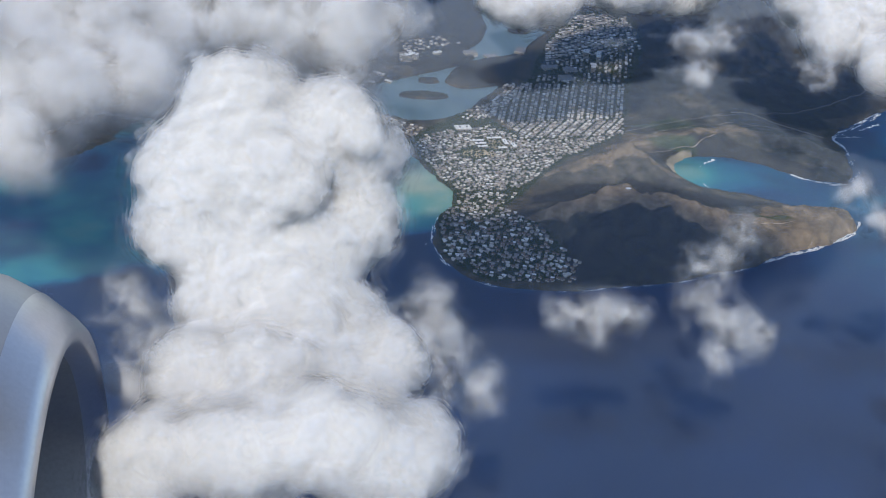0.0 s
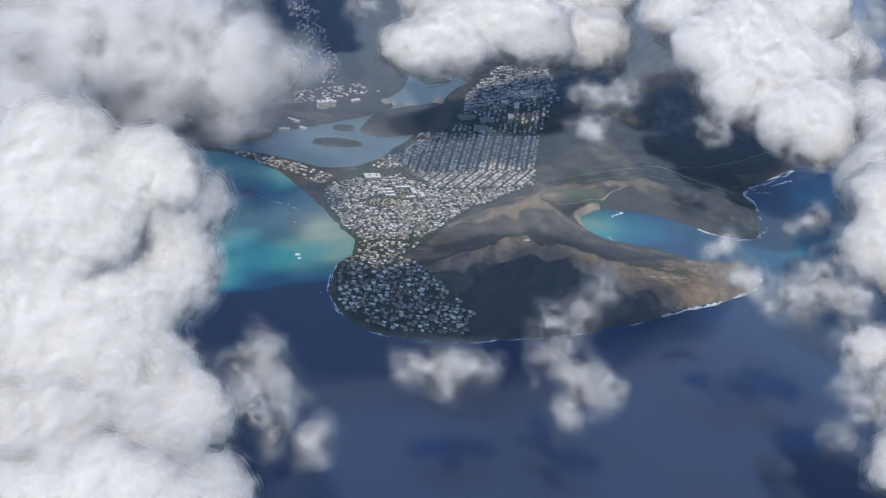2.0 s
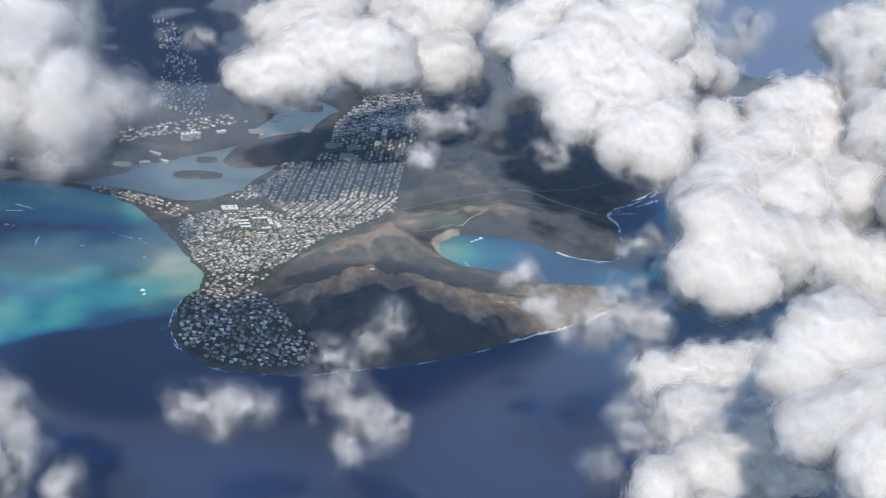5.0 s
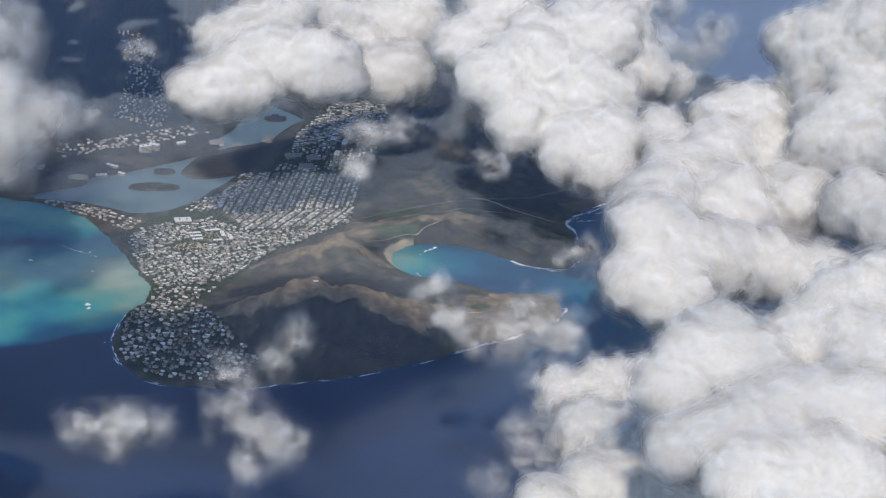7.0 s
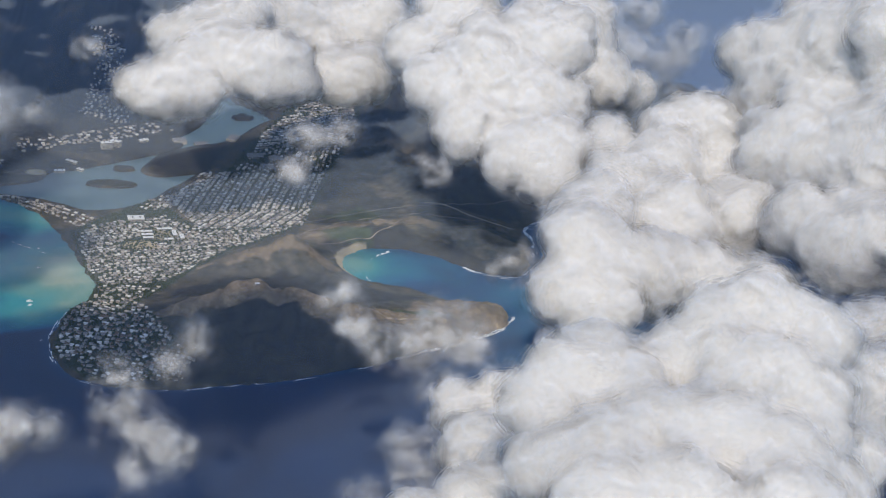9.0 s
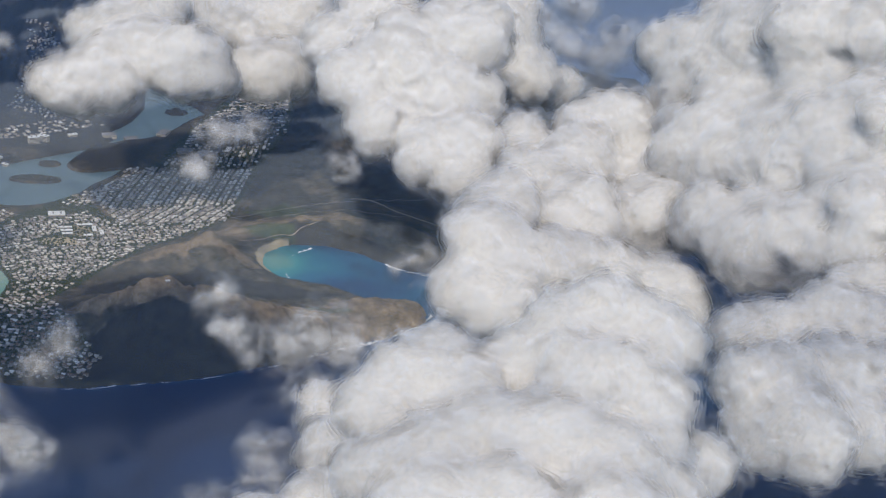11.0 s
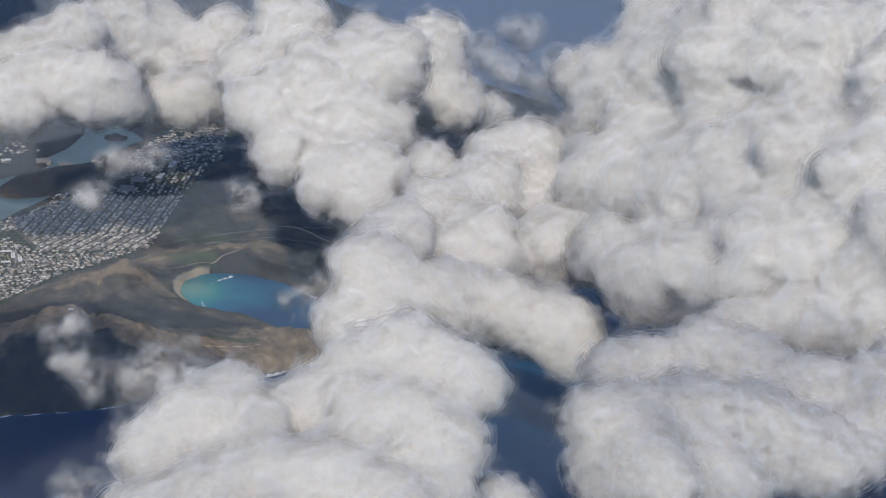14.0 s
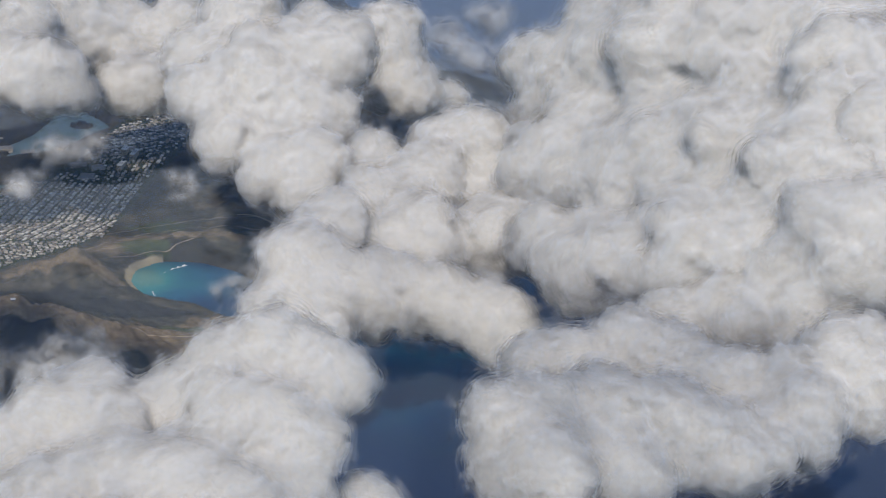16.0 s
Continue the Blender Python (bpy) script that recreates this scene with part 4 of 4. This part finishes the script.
models = []
for k, tone in enumerate(ROOF_TONES):
    for wing in (0, 1):
        m = villa_model(tone, 2.2 + 0.5 * wing, 1.5, wing)
        tagged(m, f"detached seaside house with {NAMES[k]} hipped roof" + (" and low wing" if wing else ""), "house", "houses on the headland")
        models.append(m)
villa_spots = rows_in([(-112, 66), (-114, 50), (-128, 24), (-133, -4), (-134, -40), (-116, -66), (-96, -75), (-52, -77), (-42, -52), (-58, -28), (-70, 6), (-82, 34), (-66, 60), (-86, 64)], (0.94, -0.34), (0.34, 0.94), 8.4, 4.0, 4.1, 2.3, 1.7, 0.14, 1.4)
zs = ground_at(villa_spots[:, :2])
used, spare = 0, []
for (x, y, a, w, d), z in zip(villa_spots, zs):
    if z < 0.3:
        continue
    if y > 12 or used >= 290:
        spare.append((x, y, a, w, d))
        continue
    turn = math.degrees(a) + random.choice((0, 0, 90, 20, -25))
    model = models[random.choice((0, 1, 2, 3, 2, 3, 4, 5, 4, 5, 4, 5, 2, 6, 7))]
    if used < 8:
        model = models[used]
        model.matrix_basis = pose(x, y, z, 0, 0, turn)
    else:
        copy_thing(model, pose(x, y, z, 0, 0, turn))
    used += 1
house_field("houses", spare, "seaside houses packed along narrow streets")


# ---- larger buildings ----
def block(x, y, w, d, h, turn, label, name="building", mat=None, units=2):
    top = tagged(new(name), label, "building")
    bm = bmesh.new()
    box(bm, -w / 2, -d / 2, -2, w / 2, d / 2, h)
    part("wall", bm, WALLS, top)
    bm = bmesh.new()
    box(bm, -w / 2 - 0.15, -d / 2 - 0.15, h, w / 2 + 0.15, d / 2 + 0.15, h + 0.25)
    part("roof", bm, mat or WHITE_PAINT, top)
    for k in range(units):
        bm = bmesh.new()
        px = -w / 4 + k * w / 2.2
        box(bm, px, -d / 6, h + 0.25, px + w / 10, d / 6, h + 0.8)
        part("roof_unit", bm, ROOF_TONES[1], top)
    for k in range(max(1, int(h / 1.2))):
        bm = bmesh.new()
        box(bm, -w / 2 + 0.3, -d / 2 - 0.05, 0.5 + k * 1.2, w / 2 - 0.3, -d / 2 + 0.02, 1.0 + k * 1.2)
        part("window_band", bm, GLASS_DARK, top)
    z = float(ground_at([(x, y)])[0])
    top.matrix_basis = pose(x, y, max(z, 0.3), 0, 0, turn)
    return top


for x, y, w, d, h, turn, text in ((-120, 345, 10, 5, 6, 20, "white apartment tower complex by the marina"), (-112, 352, 9, 5, 5, -30, "white apartment tower complex by the marina"), (-148, 308, 11, 3, 1.6, -38, "long white-roofed marina hall"), (-141, 299, 9, 3, 1.5, -38, "long white-roofed marina hall"), (-157, 293, 9, 4, 1.8, 5, "white-roofed shopping hall near water"), (-88, 367, 8, 4, 2, 30, "white flat-roofed marina building"), (-89, 191, 13, 8, 2, 8, "large pale-roofed store beside the highway"), (60, 349, 4, 16, 7, -15, "tall white apartment slab building"), (50, 325, 4, 12, 5, -15, "tall white apartment slab building"), (51, 361, 5, 9, 6, -15, "tall white apartment slab building"), (-56, 374, 12, 8, 1.8, 15, "grey flat-roofed shopping store"), (-36, 372, 12, 10, 1.8, 15, "grey flat-roofed shopping store"), (-7, 383, 9, 14, 2, -20, "grey flat-roofed shopping store"), (22, 310, 12, 12, 1.6, 5, "long blue-grey flat-roofed school"), (12, 338, 14, 8, 1.6, 5, "long blue-grey flat-roofed school"), (30, 330, 12, 10, 1.6, 5, "long blue-grey flat-roofed school")):
    block(x, y, w, d, h, turn, text, mat=ROOF_TONES[1] if "grey" in text else ROOF_TONES[3])
for x, y, w, d in ((-80, 166, 9, 2.4), (-79, 160, 9, 2.4), (-78, 154, 8, 2.4), (-58, 164, 3, 9), (-62, 152, 7, 2.6), (-52, 158, 3, 8), (-66, 172, 12, 2.6)):
    block(x, y, w, d, 1.3, 8, "low white school building on tan ground", units=1)
block(0, 0, 3, 2, 1.2, 15, "small white station hut on the summit", name="hut", units=1)


# ---- trees between the houses ----
def clump_field(name, spots, label, size=1.0):
    t5 = (1 + 5 ** 0.5) / 2
    ico = np.array([(-1, t5, 0), (1, t5, 0), (-1, -t5, 0), (1, -t5, 0), (0, -1, t5), (0, 1, t5), (0, -1, -t5), (0, 1, -t5), (t5, 0, -1), (t5, 0, 1), (-t5, 0, -1), (-t5, 0, 1)]) / 1.9
    tri = np.array([(0, 11, 5), (0, 5, 1), (0, 1, 7), (0, 7, 10), (0, 10, 11), (1, 5, 9), (5, 11, 4), (11, 10, 2), (10, 7, 6), (7, 1, 8), (3, 9, 4), (3, 4, 2), (3, 2, 6), (3, 6, 8), (3, 8, 9), (4, 9, 5), (2, 4, 11), (6, 2, 10), (8, 6, 7), (9, 8, 1)])
    z = ground_at(spots)
    ok = z > 0.3
    spots, z = spots[ok], z[ok]
    n = len(spots)
    r = np.random.uniform(0.4, 1.1, n) * size
    v = ico[None] * (r[:, None, None] * np.random.uniform(0.6, 1.35, (n, 12, 1))) * np.array([1, 1, 0.8])
    v += np.c_[spots, z + 0.3][:, None]
    f = tri[None] + (np.arange(n) * 12)[:, None, None]
    return thing(name, mesh_of(name, v.reshape(-1, 3), f.reshape(-1, 3), False), LEAVES, None, label, "trees", kind="stuff")


def scatter(poly, n):
    poly = np.array(poly, float)
    lo, hi = poly.min(0), poly.max(0)
    p = np.random.uniform(lo, hi, (n, 2))
    return p[inside_distance(p[:, 0], p[:, 1], poly) > 0]


clump_field("trees", np.concatenate([scatter(SHORE_TOWN, 20000), scatter(GRID_TOWN, 11000)]), "dark green garden trees between houses")
clump_field("shrubs", np.concatenate([scatter([(-60, 60), (120, -30), (190, 30), (110, 75), (70, 100), (40, 180), (-20, 120)], 5000), scatter([(40, 190), (230, 110), (240, 220), (120, 320), (80, 300)], 6000), scatter([(-205, 238), (-150, 188), (-130, 170), (-100, 200), (-190, 236)], 900), scatter([(-135, 262), (-90, 262), (-90, 276), (-135, 274)], 300)]), "dark dry shrubs on the slopes", 0.42)


# ---- boats ----
def boat(x, y, length, turn, label):
    top = tagged(new("boat"), label, "boat", "boats in the bay")
    bm = bmesh.new()
    w = length * 0.17
    ring = [(-length / 2, -w), (length * 0.2, -w), (length * 0.5, 0), (length * 0.2, w), (-length / 2, w)]
    low = [bm.verts.new((px * 0.92, py * 0.7, -0.05)) for px, py in ring]
    up = [bm.verts.new((px, py, length * 0.16)) for px, py in ring]
    bm.faces.new(up)
    bm.faces.new(low[::-1])
    for i in range(5):
        j = (i + 1) % 5
        bm.faces.new((low[i], low[j], up[j], up[i]))
    part("hull", bm, WHITE_PAINT, top)
    bm = bmesh.new()
    box(bm, -length * 0.25, -w * 0.7, length * 0.16, length * 0.15, w * 0.7, length * 0.34)
    part("cabin", bm, WHITE_PAINT, top)
    bm = bmesh.new()
    box(bm, length * 0.151, -w * 0.6, length * 0.22, length * 0.17, w * 0.6, length * 0.31)
    part("windscreen", bm, GLASS_DARK, top)
    top.matrix_basis = pose(x, y, 0, 0, 0, turn)


for x, y, length, turn in ((-158, 40, 4.5, 5), (-157, 34, 3.4, 30), (-203, 117, 3.0, 0), (-237, 118, 2.6, -80), (-261, 155, 4.0, 10), (-256, 153, 3.0, 40), (-245, 189, 2.2, -20), (-157, 97, 2.4, 10), (-160, 132, 2.2, 30), (-114, 205, 2.4, 20)):
    boat(x, y, length, turn, "small white motor boat on turquoise water")


# ---- jet engine ----
def engine(center, axis, size):
    """An engine cowling turned round its axis, with a rounded lip and a dark intake."""
    top = tagged(new("jet_engine"), "smooth grey jet engine cowling with dark round intake", "jet engine")
    outer = [(-3.4, 0.75), (-2.6, 1.08), (-1.8, 1.26), (-1.1, 1.3), (-0.6, 1.27), (-0.3, 1.2), (-0.16, 1.13)]
    lip = [(-0.16, 1.132), (-0.05, 1.05), (-0.01, 1.01), (0.0, 0.97), (-0.02, 0.935), (-0.1, 0.9)]
    inner = [(-0.1, 0.899), (-0.3, 0.87), (-0.8, 0.88), (-1.2, 0.9)]
    q = Vector((0, 0, 1)).rotation_difference(Vector(axis).normalized())

    def turned(profile, name, mat):
        n = 128
        v, f = [], []
        for px, r in profile:
            for k in range(n):
                a = 2 * math.pi * k / n
                v.append((r * math.cos(a) * size, r * math.sin(a) * size, px * size))
        for i in range(len(profile) - 1):
            for k in range(n):
                j = (k + 1) % n
                f.append((i * n + k, i * n + j, (i + 1) * n + j, (i + 1) * n + k))
        return thing(name, mesh_of(name, v, f), mat, top)

    turned(outer, "cowling", METAL)
    turned(lip, "intake_lip", LIP_METAL)
    turned(inner, "intake", DARK_METAL)
    turned([(-1.2, 0.9), (-1.2, 0.3), (-1.0, 0.24), (-0.75, 0.02)], "fan", DARK_METAL)
    top.matrix_basis = Matrix.LocRotScale(Vector(center), q, None)


engine((-331.8, -599.8, 177.8), (0.996, -0.076, 0.040), 74.8)
